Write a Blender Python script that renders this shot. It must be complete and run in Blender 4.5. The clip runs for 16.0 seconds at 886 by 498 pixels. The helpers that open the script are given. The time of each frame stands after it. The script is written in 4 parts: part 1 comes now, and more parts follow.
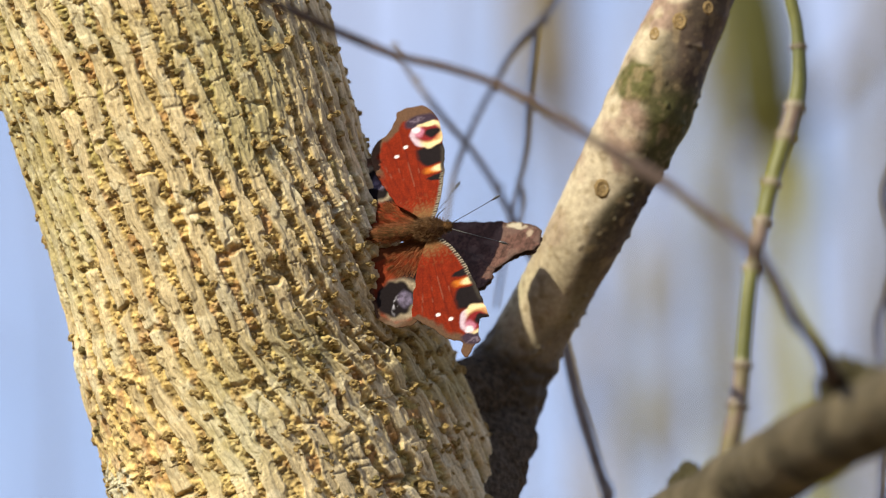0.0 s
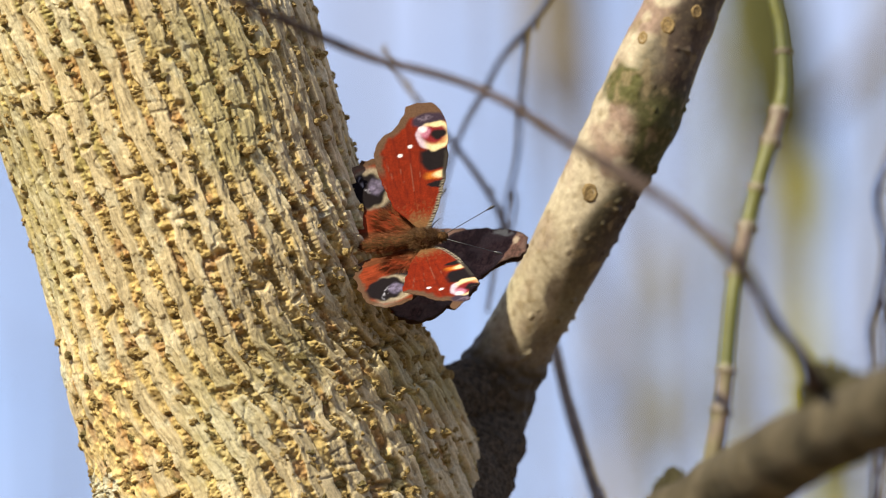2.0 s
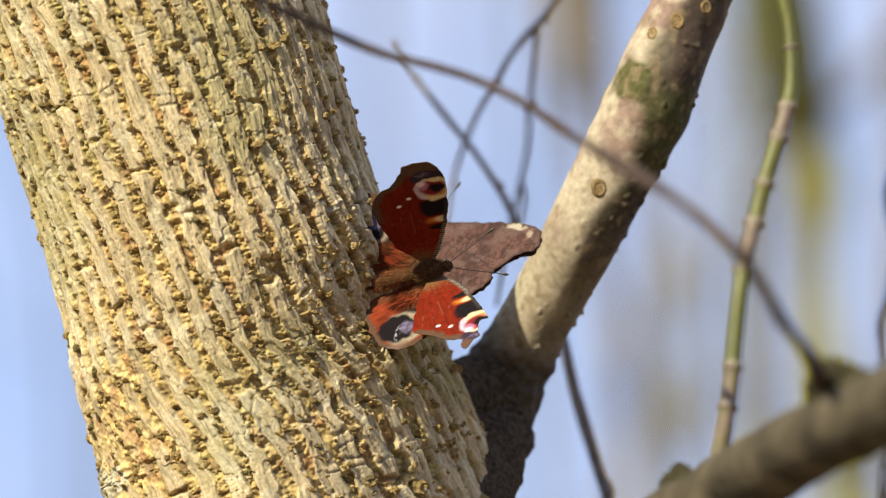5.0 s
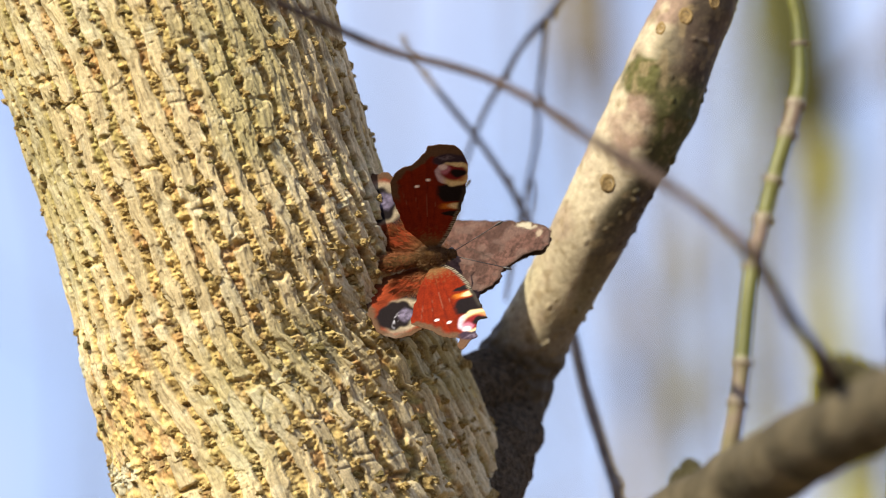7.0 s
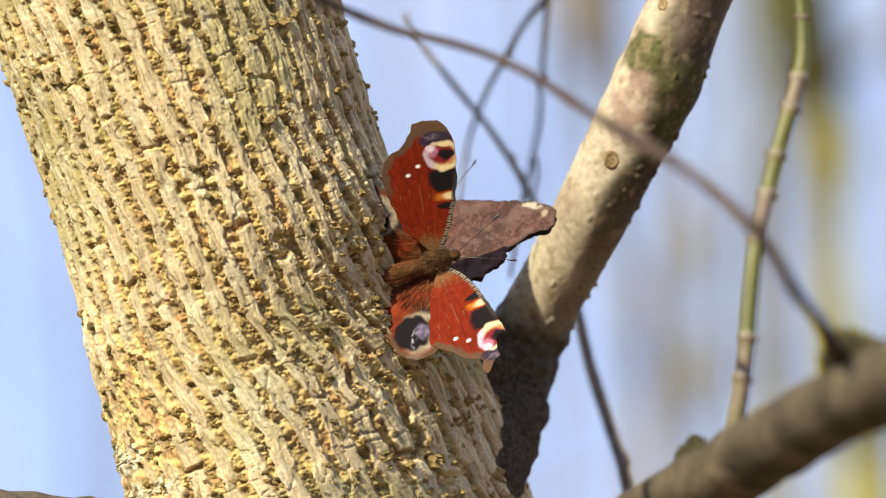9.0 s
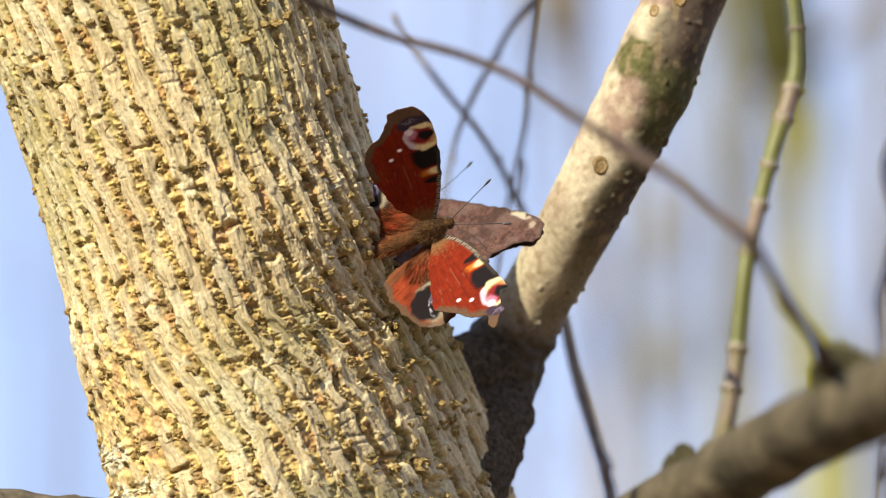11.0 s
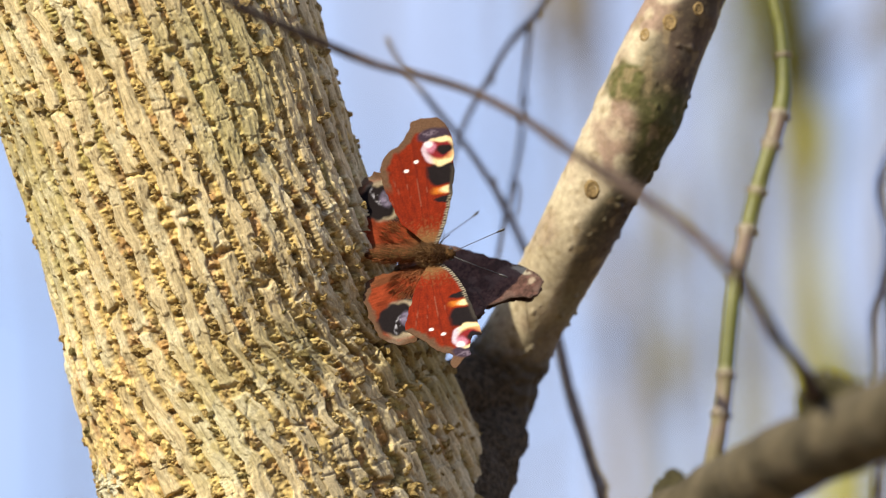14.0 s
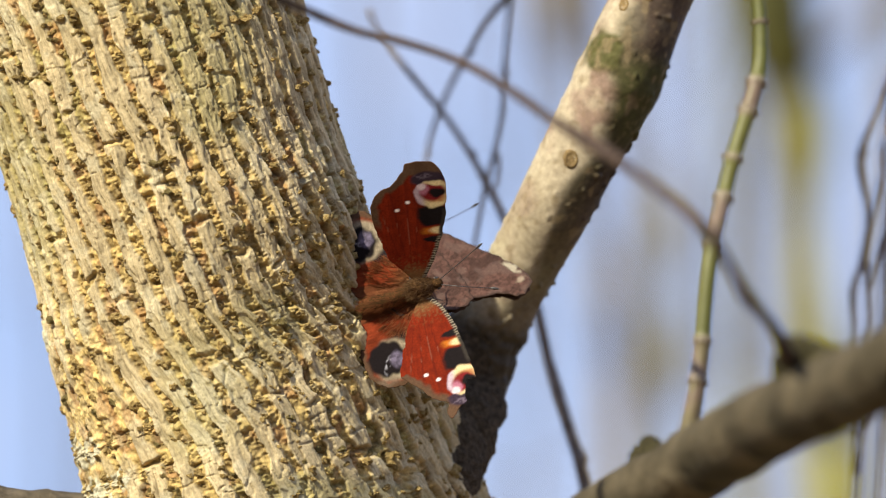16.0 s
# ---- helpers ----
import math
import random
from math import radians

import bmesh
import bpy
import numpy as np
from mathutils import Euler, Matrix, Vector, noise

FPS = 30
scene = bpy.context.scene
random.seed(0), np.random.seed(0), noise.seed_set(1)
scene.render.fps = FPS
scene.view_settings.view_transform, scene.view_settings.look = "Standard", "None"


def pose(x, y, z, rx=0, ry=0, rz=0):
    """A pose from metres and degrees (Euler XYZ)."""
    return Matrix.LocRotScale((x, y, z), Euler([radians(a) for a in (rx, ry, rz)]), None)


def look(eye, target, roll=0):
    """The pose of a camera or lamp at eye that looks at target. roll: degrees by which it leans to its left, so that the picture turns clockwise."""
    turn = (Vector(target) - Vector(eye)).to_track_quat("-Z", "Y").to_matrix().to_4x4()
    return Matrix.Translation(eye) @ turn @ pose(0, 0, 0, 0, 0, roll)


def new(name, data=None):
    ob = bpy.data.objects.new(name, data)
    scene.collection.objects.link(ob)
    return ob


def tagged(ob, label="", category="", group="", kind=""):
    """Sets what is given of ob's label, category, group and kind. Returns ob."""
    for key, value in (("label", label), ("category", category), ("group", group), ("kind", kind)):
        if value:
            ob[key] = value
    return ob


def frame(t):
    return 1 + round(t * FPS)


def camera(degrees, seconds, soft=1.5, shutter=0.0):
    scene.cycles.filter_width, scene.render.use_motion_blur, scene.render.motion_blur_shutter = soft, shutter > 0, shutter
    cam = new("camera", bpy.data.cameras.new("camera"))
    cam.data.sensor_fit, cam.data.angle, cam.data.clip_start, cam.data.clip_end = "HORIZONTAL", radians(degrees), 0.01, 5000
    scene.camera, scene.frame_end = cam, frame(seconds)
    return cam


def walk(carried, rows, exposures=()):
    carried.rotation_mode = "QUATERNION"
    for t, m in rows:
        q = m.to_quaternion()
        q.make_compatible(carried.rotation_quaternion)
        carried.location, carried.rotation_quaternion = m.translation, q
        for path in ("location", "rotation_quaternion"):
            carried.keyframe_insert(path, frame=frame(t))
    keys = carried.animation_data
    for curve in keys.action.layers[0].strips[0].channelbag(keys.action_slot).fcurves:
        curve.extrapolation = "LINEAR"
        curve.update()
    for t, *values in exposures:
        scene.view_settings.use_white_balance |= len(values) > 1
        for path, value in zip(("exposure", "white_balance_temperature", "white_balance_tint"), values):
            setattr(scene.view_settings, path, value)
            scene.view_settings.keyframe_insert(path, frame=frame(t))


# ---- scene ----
# ---------------------------------------------------------------- camera
# A long lens, hand-held, 1.5 m from the fork of the tree, looking up a little.
EYE, TILT, REACH = 1.6, 15.0, 1.5
cam = camera(7.474, 16.0, soft=1.1)
cam.data.dof.use_dof = True
cam.data.dof.focus_distance = 1.475
cam.data.dof.aperture_fstop = 13.0
SWAY = [  # seconds; metres right, ahead, up; degrees left, up, lean
    (0.0, -0.0000, -0.0000, -0.0000, -0.000, 0.000, 0.000),
    (0.5, 0.0025, 0.0018, -0.0019, -0.074, -0.000, 0.040),
    (1.0, 0.0053, 0.0030, 0.0000, 0.109, -0.031, 0.172),
    (1.5, 0.0062, 0.0037, 0.0014, 0.202, 0.046, -0.074),
    (2.0, 0.0078, 0.0032, 0.0016, 0.192, -0.023, -0.002),
    (2.5, 0.0078, 0.0008, 0.0010, 0.180, 0.020, -0.124),
    (3.0, 0.0095, 0.0036, 0.0004, 0.299, 0.026, -0.144),
    (3.5, 0.0108, 0.0037, 0.0025, 0.235, 0.021, -0.261),
    (4.0, 0.0089, 0.0025, 0.0026, 0.271, -0.019, -0.295),
    (6.5, 0.0125, 0.0033, 0.0022, 0.495, -0.207, -0.028),
    (7.0, 0.0099, 0.0010, 0.0052, 0.424, -0.243, -0.045),
    (7.5, 0.0083, 0.0021, 0.0022, 0.323, -0.275, 0.157),
    (8.0, 0.0226, 0.0044, 0.0046, 0.624, -0.551, 0.541),
    (8.5, 0.0153, 0.0004, 0.0068, 0.542, -0.522, 0.514),
    (9.0, 0.0103, 0.0029, 0.0044, 0.469, -0.398, 0.421),
    (11.5, 0.0037, 0.0012, 0.0123, 0.098, -0.653, -0.462),
    (12.0, 0.0061, -0.0015, 0.0123, -0.018, -0.603, -0.385),
    (12.5, 0.0204, 0.0009, 0.0149, 0.493, -0.663, 0.074),
    (13.0, 0.0211, -0.0036, 0.0212, 0.633, -0.604, -0.185),
    (13.5, 0.0161, -0.0067, 0.0190, 0.513, -0.592, -0.252),
    (14.0, 0.0099, -0.0027, 0.0169, 0.293, -0.635, -0.059),
    (14.5, -0.0001, -0.0062, 0.0096, -0.009, -0.414, -0.463),
    (15.0, 0.0073, -0.0022, 0.0115, 0.030, -0.540, -0.081),
    (15.5, 0.0133, -0.0014, 0.0091, 0.258, -0.588, -0.019),
    (16.0, 0.0146, -0.0022, 0.0094, 0.290, -0.609, -0.183),
]
LIGHTER = [(0, -.11), (.5, -.02), (2, -.09), (3, -.11), (4, -.08), (6.5, -.06), (7, .085), (7.5, .085), (8, -.12), (8.5, -.11), (9, .1), (11.5, .15),
           (12, .04), (12.5, -.27), (13, -.22), (13.5, -.15), (14.5, .085), (15, 0), (15.5, -.13), (16, -.11)]   # the lens's own metering, stops
STAND = pose(0, 0, EYE, TILT)
walk(cam, [(t, STAND @ pose(x, y, z, 90 + up, lean, left)) for t, x, y, z, left, up, lean in SWAY],
     [(t, 0.77 + d) for t, d in LIGHTER])

# ---------------------------------------------------------------- light
world = bpy.data.worlds.new("sky")
scene.world = world
world.use_nodes = True
wt = world.node_tree
sky = wt.nodes.new("ShaderNodeTexSky")
sky.sky_type = "NISHITA"
sky.sun_disc = False
SUN = (STAND.to_3x3() @ Vector((-0.51, -0.50, 0.70))).normalized()   # the way to the sun
sky.sun_elevation = math.asin(SUN.z)
sky.sun_rotation = math.atan2(SUN.x, SUN.y)
sky.air_density, sky.dust_density, sky.ozone_density = 1.0, 2.0, 6.0
back = wt.nodes["Background"]
back.inputs["Strength"].default_value = 0.152
# a thin veil of high haze and faint cloud over the blue
veil = wt.nodes.new("ShaderNodeMix")
veil.data_type = "RGBA"
veil.inputs[0].default_value = 0.8
puffs = wt.nodes.new("ShaderNodeTexNoise")
puffs.inputs["Scale"].default_value, puffs.inputs["Detail"].default_value, puffs.inputs["Roughness"].default_value = 26.0, 3.0, 0.5
where = wt.nodes.new("ShaderNodeTexCoord")
wt.links.new(where.outputs["Generated"], puffs.inputs["Vector"])
cloud = wt.nodes.new("ShaderNodeValToRGB")
cloud.color_ramp.elements[0].position, cloud.color_ramp.elements[0].color = 0.38, (0.525, 0.655, 0.995, 1)
cloud.color_ramp.elements[1].position, cloud.color_ramp.elements[1].color = 0.66, (0.68, 0.74, 0.985, 1)
lift = wt.nodes.new("ShaderNodeVectorMath")
lift.operation = "SCALE"
lift.inputs["Scale"].default_value = 3.9
wt.links.new(puffs.outputs["Fac"], cloud.inputs["Fac"])
wt.links.new(cloud.outputs["Color"], lift.inputs[0])
wt.links.new(lift.outputs[0], veil.inputs[7])
wt.links.new(sky.outputs[0], veil.inputs[6])
wt.links.new(veil.outputs[2], back.inputs[0])
sun = new("sun", bpy.data.lights.new("sun", "SUN"))
sun.data.energy, sun.data.angle, sun.data.color = 4.5, radians(0.6), (1.0, 0.945, 0.725)
sun.matrix_world = look(SUN * 20, (0, 0, 0))
scene.view_settings.exposure = 0.77

# ---------------------------------------------------------------- working axes
# Millimetres from the fork: x to the right, y away from the camera, z up, tilted as the camera looks.
FORK = STAND @ Matrix.Translation((0, REACH, 0))
MM = 0.001


def at(x, y, z):
    return FORK @ Vector((x * MM, y * MM, z * MM))


def on(px, py, away):
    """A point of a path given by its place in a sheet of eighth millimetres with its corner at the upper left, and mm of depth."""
    k = (REACH * 1000 + away) / (REACH * 1000) / 8
    return at((px - 784) * k, away, (441 - py) * k)


# ---------------------------------------------------------------- smooth noise on arrays
def lattice(ix, iy, iz, seed):
    h = (ix * 374761393 + iy * 668265263 + iz * 2147483647 + seed * 1274126177) & 0xFFFFFFFF
    h = ((h ^ (h >> 13)) * 1274126177) & 0xFFFFFFFF
    return ((h ^ (h >> 16)) & 0xFFFF) / 65535.0


def noise3(p, scale, seed=0):
    """Value noise from 0 to 1 at the points p (n x 3, millimetres) with that grain."""
    q = np.asarray(p, float) / scale + 500.0
    i = np.floor(q).astype(np.int64)
    f = q - i
    f = f * f * (3 - 2 * f)
    out = 0
    for dx in (0, 1):
        for dy in (0, 1):
            for dz in (0, 1):
                w = (f[:, 0] if dx else 1 - f[:, 0]) * (f[:, 1] if dy else 1 - f[:, 1]) * (f[:, 2] if dz else 1 - f[:, 2])
                out = out + w * lattice(i[:, 0] + dx, i[:, 1] + dy, i[:, 2] + dz, seed)
    return out


def step(a, b, x):
    t = np.clip((x - a) / (b - a), 0, 1)
    return t * t * (3 - 2 * t)


# ---------------------------------------------------------------- materials
def material(name, rough=0.8, spec=0.3):
    m = bpy.data.materials.new(name)
    m.use_nodes = True
    b = m.node_tree.nodes["Principled BSDF"]
    b.inputs["Roughness"].default_value = rough
    b.inputs["Specular IOR Level"].default_value = spec
    return m, m.node_tree, b


def node(t, kind, **inputs):
    n = t.nodes.new(kind)
    for k, v in inputs.items():
        n.inputs[k.replace("_", " ")].default_value = v
    return n


def ramp(t, source, stops):
    r = t.nodes.new("ShaderNodeValToRGB")
    e = r.color_ramp.elements
    while len(e) < len(stops):
        e.new(0.5)
    for el, (p, c) in zip(e, stops):
        el.position, el.color = p, (*c, 1)
    t.links.new(source, r.inputs[0])
    return r.outputs[0]


def mixed(t, fac, a, b, how="MIX"):
    n = t.nodes.new("ShaderNodeMix")
    n.data_type, n.blend_type = "RGBA", how
    for sock, v in ((n.inputs[0], fac), (n.inputs[6], a), (n.inputs[7], b)):
        if isinstance(v, bpy.types.NodeSocket):
            t.links.new(v, sock)
        elif isinstance(v, (int, float)):
            sock.default_value = v
        else:
            sock.default_value = (*v, 1)
    return n.outputs[2]


def grain(t, scale, detail=4.0, rough=0.6, coord="Object"):
    c = t.nodes.new("ShaderNodeTexCoord")
    n = node(t, "ShaderNodeTexNoise", Scale=scale, Detail=detail, Roughness=rough)
    t.links.new(c.outputs[coord], n.inputs["Vector"])
    return n.outputs["Fac"]


def relief(t, b, source, strength, distance):
    n = node(t, "ShaderNodeBump", Strength=strength, Distance=distance)
    t.links.new(source, n.inputs["Height"])
    t.links.new(n.outputs[0], b.inputs["Normal"])


def painted(t, name="tint"):
    a = t.nodes.new("ShaderNodeAttribute")
    a.attribute_name = name
    return a.outputs["Color"]


def bark_material():
    """Rough bark: its own tint (plates, furrows) broken by fibres that run along the stem and by fine grain."""
    m, t, b = material("rough_bark", 0.9, 0.15)
    way = t.nodes.new("ShaderNodeAttribute")
    way.attribute_name = "fibre"

    def strands(scale, detail):
        n = node(t, "ShaderNodeTexNoise", Scale=scale, Detail=detail, Roughness=0.7)
        t.links.new(way.outputs["Vector"], n.inputs["Vector"])
        return n.outputs["Fac"]

    fine = ramp(t, grain(t, 1300, 7, 0.75), [(0.3, (0.70, 0.67, 0.63)), (0.7, (1.22, 1.2, 1.15))])
    long = ramp(t, strands(1.5, 6), [(0.3, (0.50, 0.46, 0.40)), (0.46, (0.98, 0.97, 0.95)), (0.72, (1.22, 1.2, 1.16))])
    col = mixed(t, 1.0, mixed(t, 1.0, painted(t), fine, "MULTIPLY"), long, "MULTIPLY")
    t.links.new(col, b.inputs["Base Color"])
    height = mixed(t, 0.55, grain(t, 2000, 6, 0.75), strands(1.5, 6))
    relief(t, b, height, 0.6, 0.0006)
    return m


def tint_material(name, rough, spec, scale, bump, sheen=0.0):
    """A surface with its own tint and a fine grain over it."""
    m, t, b = material(name, rough, spec)
    fine = ramp(t, grain(t, scale, 5, 0.65), [(0.3, (0.75, 0.74, 0.72)), (0.7, (1.2, 1.2, 1.18))])
    t.links.new(mixed(t, 1.0, painted(t), fine, "MULTIPLY"), b.inputs["Base Color"])
    relief(t, b, grain(t, scale * 1.3, 4, 0.6), bump, 0.0003)
    b.inputs["Sheen Weight"].default_value = sheen
    return m


def plain_material(name, dark, light, scale, rough=0.8, spec=0.3, bump=0.3, dist=0.0004, sheen=0.0):
    m, t, b = material(name, rough, spec)
    t.links.new(ramp(t, grain(t, scale), [(0.32, dark), (0.68, light)]), b.inputs["Base Color"])
    relief(t, b, grain(t, scale * 2.5), bump, dist)
    b.inputs["Sheen Weight"].default_value = sheen
    return m


BARK = bark_material()
SMOOTH = tint_material("smooth_bark", 0.75, 0.2, 700, 0.35)
TWIG_GREEN = tint_material("green_twig_bark", 0.5, 0.4, 900, 0.25)
GREY = plain_material("grey_brown_bark", (0.045, 0.036, 0.025), (0.125, 0.098, 0.068), 260, 0.85, 0.2, 0.6, 0.001)
ROUGH = plain_material("mottled_branch_bark", (0.026, 0.021, 0.012), (0.125, 0.098, 0.062), 75, 0.9, 0.15, 0.9, 0.0016)
DARK = plain_material("dark_twig_bark", (0.10, 0.085, 0.08), (0.21, 0.175, 0.16), 400)
RED = plain_material("red_brown_twig_bark", (0.030, 0.018, 0.013), (0.085, 0.052, 0.037), 400)
CORK = plain_material("corky_lenticel", (0.23, 0.145, 0.05), (0.62, 0.44, 0.18), 1300, 0.9, 0.1, 1.0, 0.0012)
CORK_DARK = plain_material("weathered_cork", (0.20, 0.15, 0.055), (0.54, 0.42, 0.18), 1300, 0.9, 0.1, 1.0, 0.0012)
WING = tint_material("wing_scales", 0.75, 0.05, 2500, 0.12)
FUR = plain_material("brown_fur", (0.035, 0.018, 0.008), (0.12, 0.06, 0.024), 1400, 0.9, 0.05, 0.9, 0.0006)
PELT = plain_material("olive_brown_hair", (0.07, 0.036, 0.018), (0.24, 0.13, 0.06), 900, 0.8, 0.1, 0.0)
CHITIN = plain_material("black_chitin", (0.012, 0.010, 0.010), (0.04, 0.032, 0.03), 1500, 0.4, 0.5, 0.1)
MOSSY = plain_material("mossy_bark", (0.034, 0.029, 0.016), (0.085, 0.072, 0.036), 500, 0.95, 0.1, 0.9, 0.001)
POLE_LILAC = plain_material("lilac_grey_bark", (0.095, 0.086, 0.092), (0.19, 0.172, 0.18), 9, 0.9, 0.1, 0.5, 0.01)
POLE_GREY = plain_material("pale_far_bark", (0.115, 0.095, 0.075), (0.23, 0.195, 0.155), 9, 0.9, 0.1, 0.5, 0.01)
# for the added ring out of view that blocks low light
SCREEN = plain_material("screen_brown", (0.06, 0.046, 0.026), (0.17, 0.13, 0.075), 2.0, 0.95, 0.05, 0.8, 0.05)
LITTER = plain_material("leaf_litter", (0.10, 0.073, 0.04), (0.28, 0.20, 0.11), 3.0, 0.95, 0.1, 0.8, 0.03)


# ---------------------------------------------------------------- mesh helpers
def mesh_from(name, verts, faces, tint=None, smooth=True, fibre=None):
    me = bpy.data.meshes.new(name)
    me.from_pydata([tuple(v) for v in verts], [], faces)
    if tint is not None:
        a = me.color_attributes.new("tint", "FLOAT_COLOR", "POINT")
        full = np.ones((len(verts), 4), np.float32)
        full[:, :3] = tint
        a.data.foreach_set("color", full.ravel())
    if fibre is not None:
        a = me.attributes.new("fibre", "FLOAT_VECTOR", "POINT")
        a.data.foreach_set("vector", np.asarray(fibre, np.float32).ravel())
    if smooth:
        me.polygons.foreach_set("use_smooth", [True] * len(me.polygons))
    return me


def part(name, data, mat, parent=None, label="", kind=""):
    """Links a mesh or bmesh as one object under a thing or a part."""
    if isinstance(data, bmesh.types.BMesh):
        me = bpy.data.meshes.new(name)
        for f in data.faces:
            f.smooth = True
        data.to_mesh(me)
        data.free()
        data = me
    if mat and not data.materials:
        data.materials.append(mat)
    ob = new(name, data)
    if parent:
        ob.parent = parent
    return tagged(ob, label, kind=kind)


def thing(name, place, label, category, group="", kind=""):
    ob = new(name)
    ob.empty_display_size = 0.01
    ob.location = place
    return tagged(ob, label, category, group, kind)


def curve_points(keys, n):
    """Catmull-Rom through keys (rows of numbers), n samples at even steps of length."""
    k = np.array(keys, float)
    k = np.vstack([2 * k[0] - k[1], k, 2 * k[-1] - k[-2]])
    out = []
    for i in range(1, len(k) - 2):
        for u in np.linspace(0, 1, 40, endpoint=False):
            a, b, c, d = k[i - 1:i + 3]
            out.append(0.5 * (2 * b + (c - a) * u + (2 * a - 5 * b + 4 * c - d) * u * u + (3 * b - a - 3 * c + d) * u ** 3))
    out.append(k[-2])
    out = np.array(out)
    s = np.concatenate([[0], np.cumsum(np.linalg.norm(np.diff(out[:, :3], axis=0), axis=1))])
    u = np.linspace(0, s[-1], n) if isinstance(n, int) else np.asarray(n) * s[-1]
    return np.column_stack([np.interp(u, s, out[:, j]) for j in range(out.shape[1])]), u


def tube_verts(pts, angles, away=(0, 1, 0)):
    """Frames along pts: for each the centre, and the unit spokes at the angles (0 faces against `away`)."""
    p = pts[:, :3]
    tan = np.gradient(p, axis=0)
    tan /= np.linalg.norm(tan, axis=1)[:, None]
    f = -np.array(away, float)
    f = f[None, :] - (tan @ f)[:, None] * tan
    f /= np.linalg.norm(f, axis=1)[:, None]
    g = np.cross(tan, f)
    ca, sa = np.cos(angles), np.sin(angles)
    return f[:, None, :] * ca[None, :, None] + g[:, None, :] * sa[None, :, None]


def grid_faces(rows, cols):
    i = np.arange(rows - 1)[:, None] * cols
    j = np.arange(cols)[None, :]
    k = (j + 1) % cols
    q = np.stack([i + j, i + k, i + cols + k, i + cols + j], -1).reshape(-1, 4)
    return [tuple(int(v) for v in r) for r in q]


def tube(name, keys, segs=12, n=60, bump=0.0, grain_mm=6.0, seed=0, tint=None):
    """A tapered stem through keys of (x, y, z, radius) in metres, capped, with uneven skin of `bump` (share of the radius)."""
    pts, _ = curve_points(keys, n)
    ang = np.linspace(0, 2 * math.pi, segs, endpoint=False)
    spoke = tube_verts(pts, ang)
    base = pts[:, None, :3] + spoke * pts[:, None, 3:4]
    d = noise3(base.reshape(-1, 3) * 1000, grain_mm, seed).reshape(n, segs) - 0.5
    v = pts[:, None, :3] + spoke * (pts[:, 3][:, None] * (1 + 2 * bump * d))[:, :, None]
    v = np.vstack([v.reshape(-1, 3), pts[:1, :3], pts[-1:, :3]])
    f = grid_faces(n, segs)
    a, b = n * segs, n * segs + 1
    f += [(a, (j + 1) % segs, j) for j in range(segs)] + [(b, (n - 1) * segs + j, (n - 1) * segs + (j + 1) % segs) for j in range(segs)]
    return mesh_from(name, v, f, None if tint is None else tint(v, pts))


def lump(name, r, seed, squash=(1, 1, 1), cuts=2):
    """A small knobbly piece."""
    bm = bmesh.new()
    bmesh.ops.create_icosphere(bm, subdivisions=cuts, radius=1)
    for v in bm.verts:
        d = noise.noise(v.co * 1.7 + Vector((seed * 3.1, 0, 0))) * 0.5 + noise.noise(v.co * 4 + Vector((0, seed, 0))) * 0.2
        v.co = Vector((v.co.x * squash[0], v.co.y * squash[1], v.co.z * squash[2])) * r * (1 + d)
    me = bpy.data.meshes.new(name)
    bm.to_mesh(me)
    bm.free()
    return me


# ---------------------------------------------------------------- ground
def build_ground():
    n = 80
    r = np.concatenate([[0], np.geomspace(0.3, 4000, n)])
    a = np.linspace(0, 2 * math.pi, 96, endpoint=False)
    x, y = r[:, None] * np.cos(a), r[:, None] * np.sin(a) + 1.45
    p = np.stack([x, y, np.zeros_like(x)], -1).reshape(-1, 3)
    p[:, 2] = (noise3(p * 1000, 900, 3) - 0.5) * 0.12 + (noise3(p * 1000, 150, 4) - 0.5) * 0.03
    ob = part("ground", mesh_from("ground", p, grid_faces(n + 1, 96)), LITTER)
    tagged(ob, "brown leaf litter and bare soil of the wood floor", "ground", kind="structure")


build_ground()


def build_light_screen():
    """An unseen ring on the camera's side, added to block low sky light."""
    n, m = 220, 26
    a = np.linspace(radians(150), radians(390), n)
    u = np.linspace(0, 1, m)
    base = np.column_stack([np.cos(a), np.sin(a), 0 * a])
    tall = 2.2 + 1.3 * noise3(base * 1000, 120, 91) + 0.9 * noise3(base * 1000, 30, 92)
    r = 11 + 2.5 * noise3(base * 1000, 200, 93)
    v = []
    for i in range(n):
        for k in u:
            bulge = 1.2 * math.sin(math.pi * k)
            v.append((base[i, 0] * (r[i] - bulge), 1.4 + base[i, 1] * (r[i] - bulge), k * tall[i] - 0.1))
    v = np.array(v)
    push = noise3(v * 1000, 500, 94)[:, None] - 0.5
    v += np.repeat(base, m, 0) * push * 1.6
    f = [(i * m + j, (i + 1) * m + j, (i + 1) * m + j + 1, i * m + j + 1) for i in range(n - 1) for j in range(m - 1)]
    ob = part("backdrop", mesh_from("light_screen", v, f), SCREEN)
    tagged(ob, "unseen brown screen behind the camera, added to cut low sky light", "backdrop", kind="structure")


build_light_screen()

# ---------------------------------------------------------------- the tree with the rough trunk
TREE = thing("tree", (0.10, 1.42, 0.0), "young tree with ridged knobbly pale bark and a forked smooth limb", "tree")


def under(ob, m):
    """Hangs a part, built in world space, under its thing."""
    ob.parent = m
    ob.matrix_parent_inverse = Matrix.Translation(-m.location)
    return ob


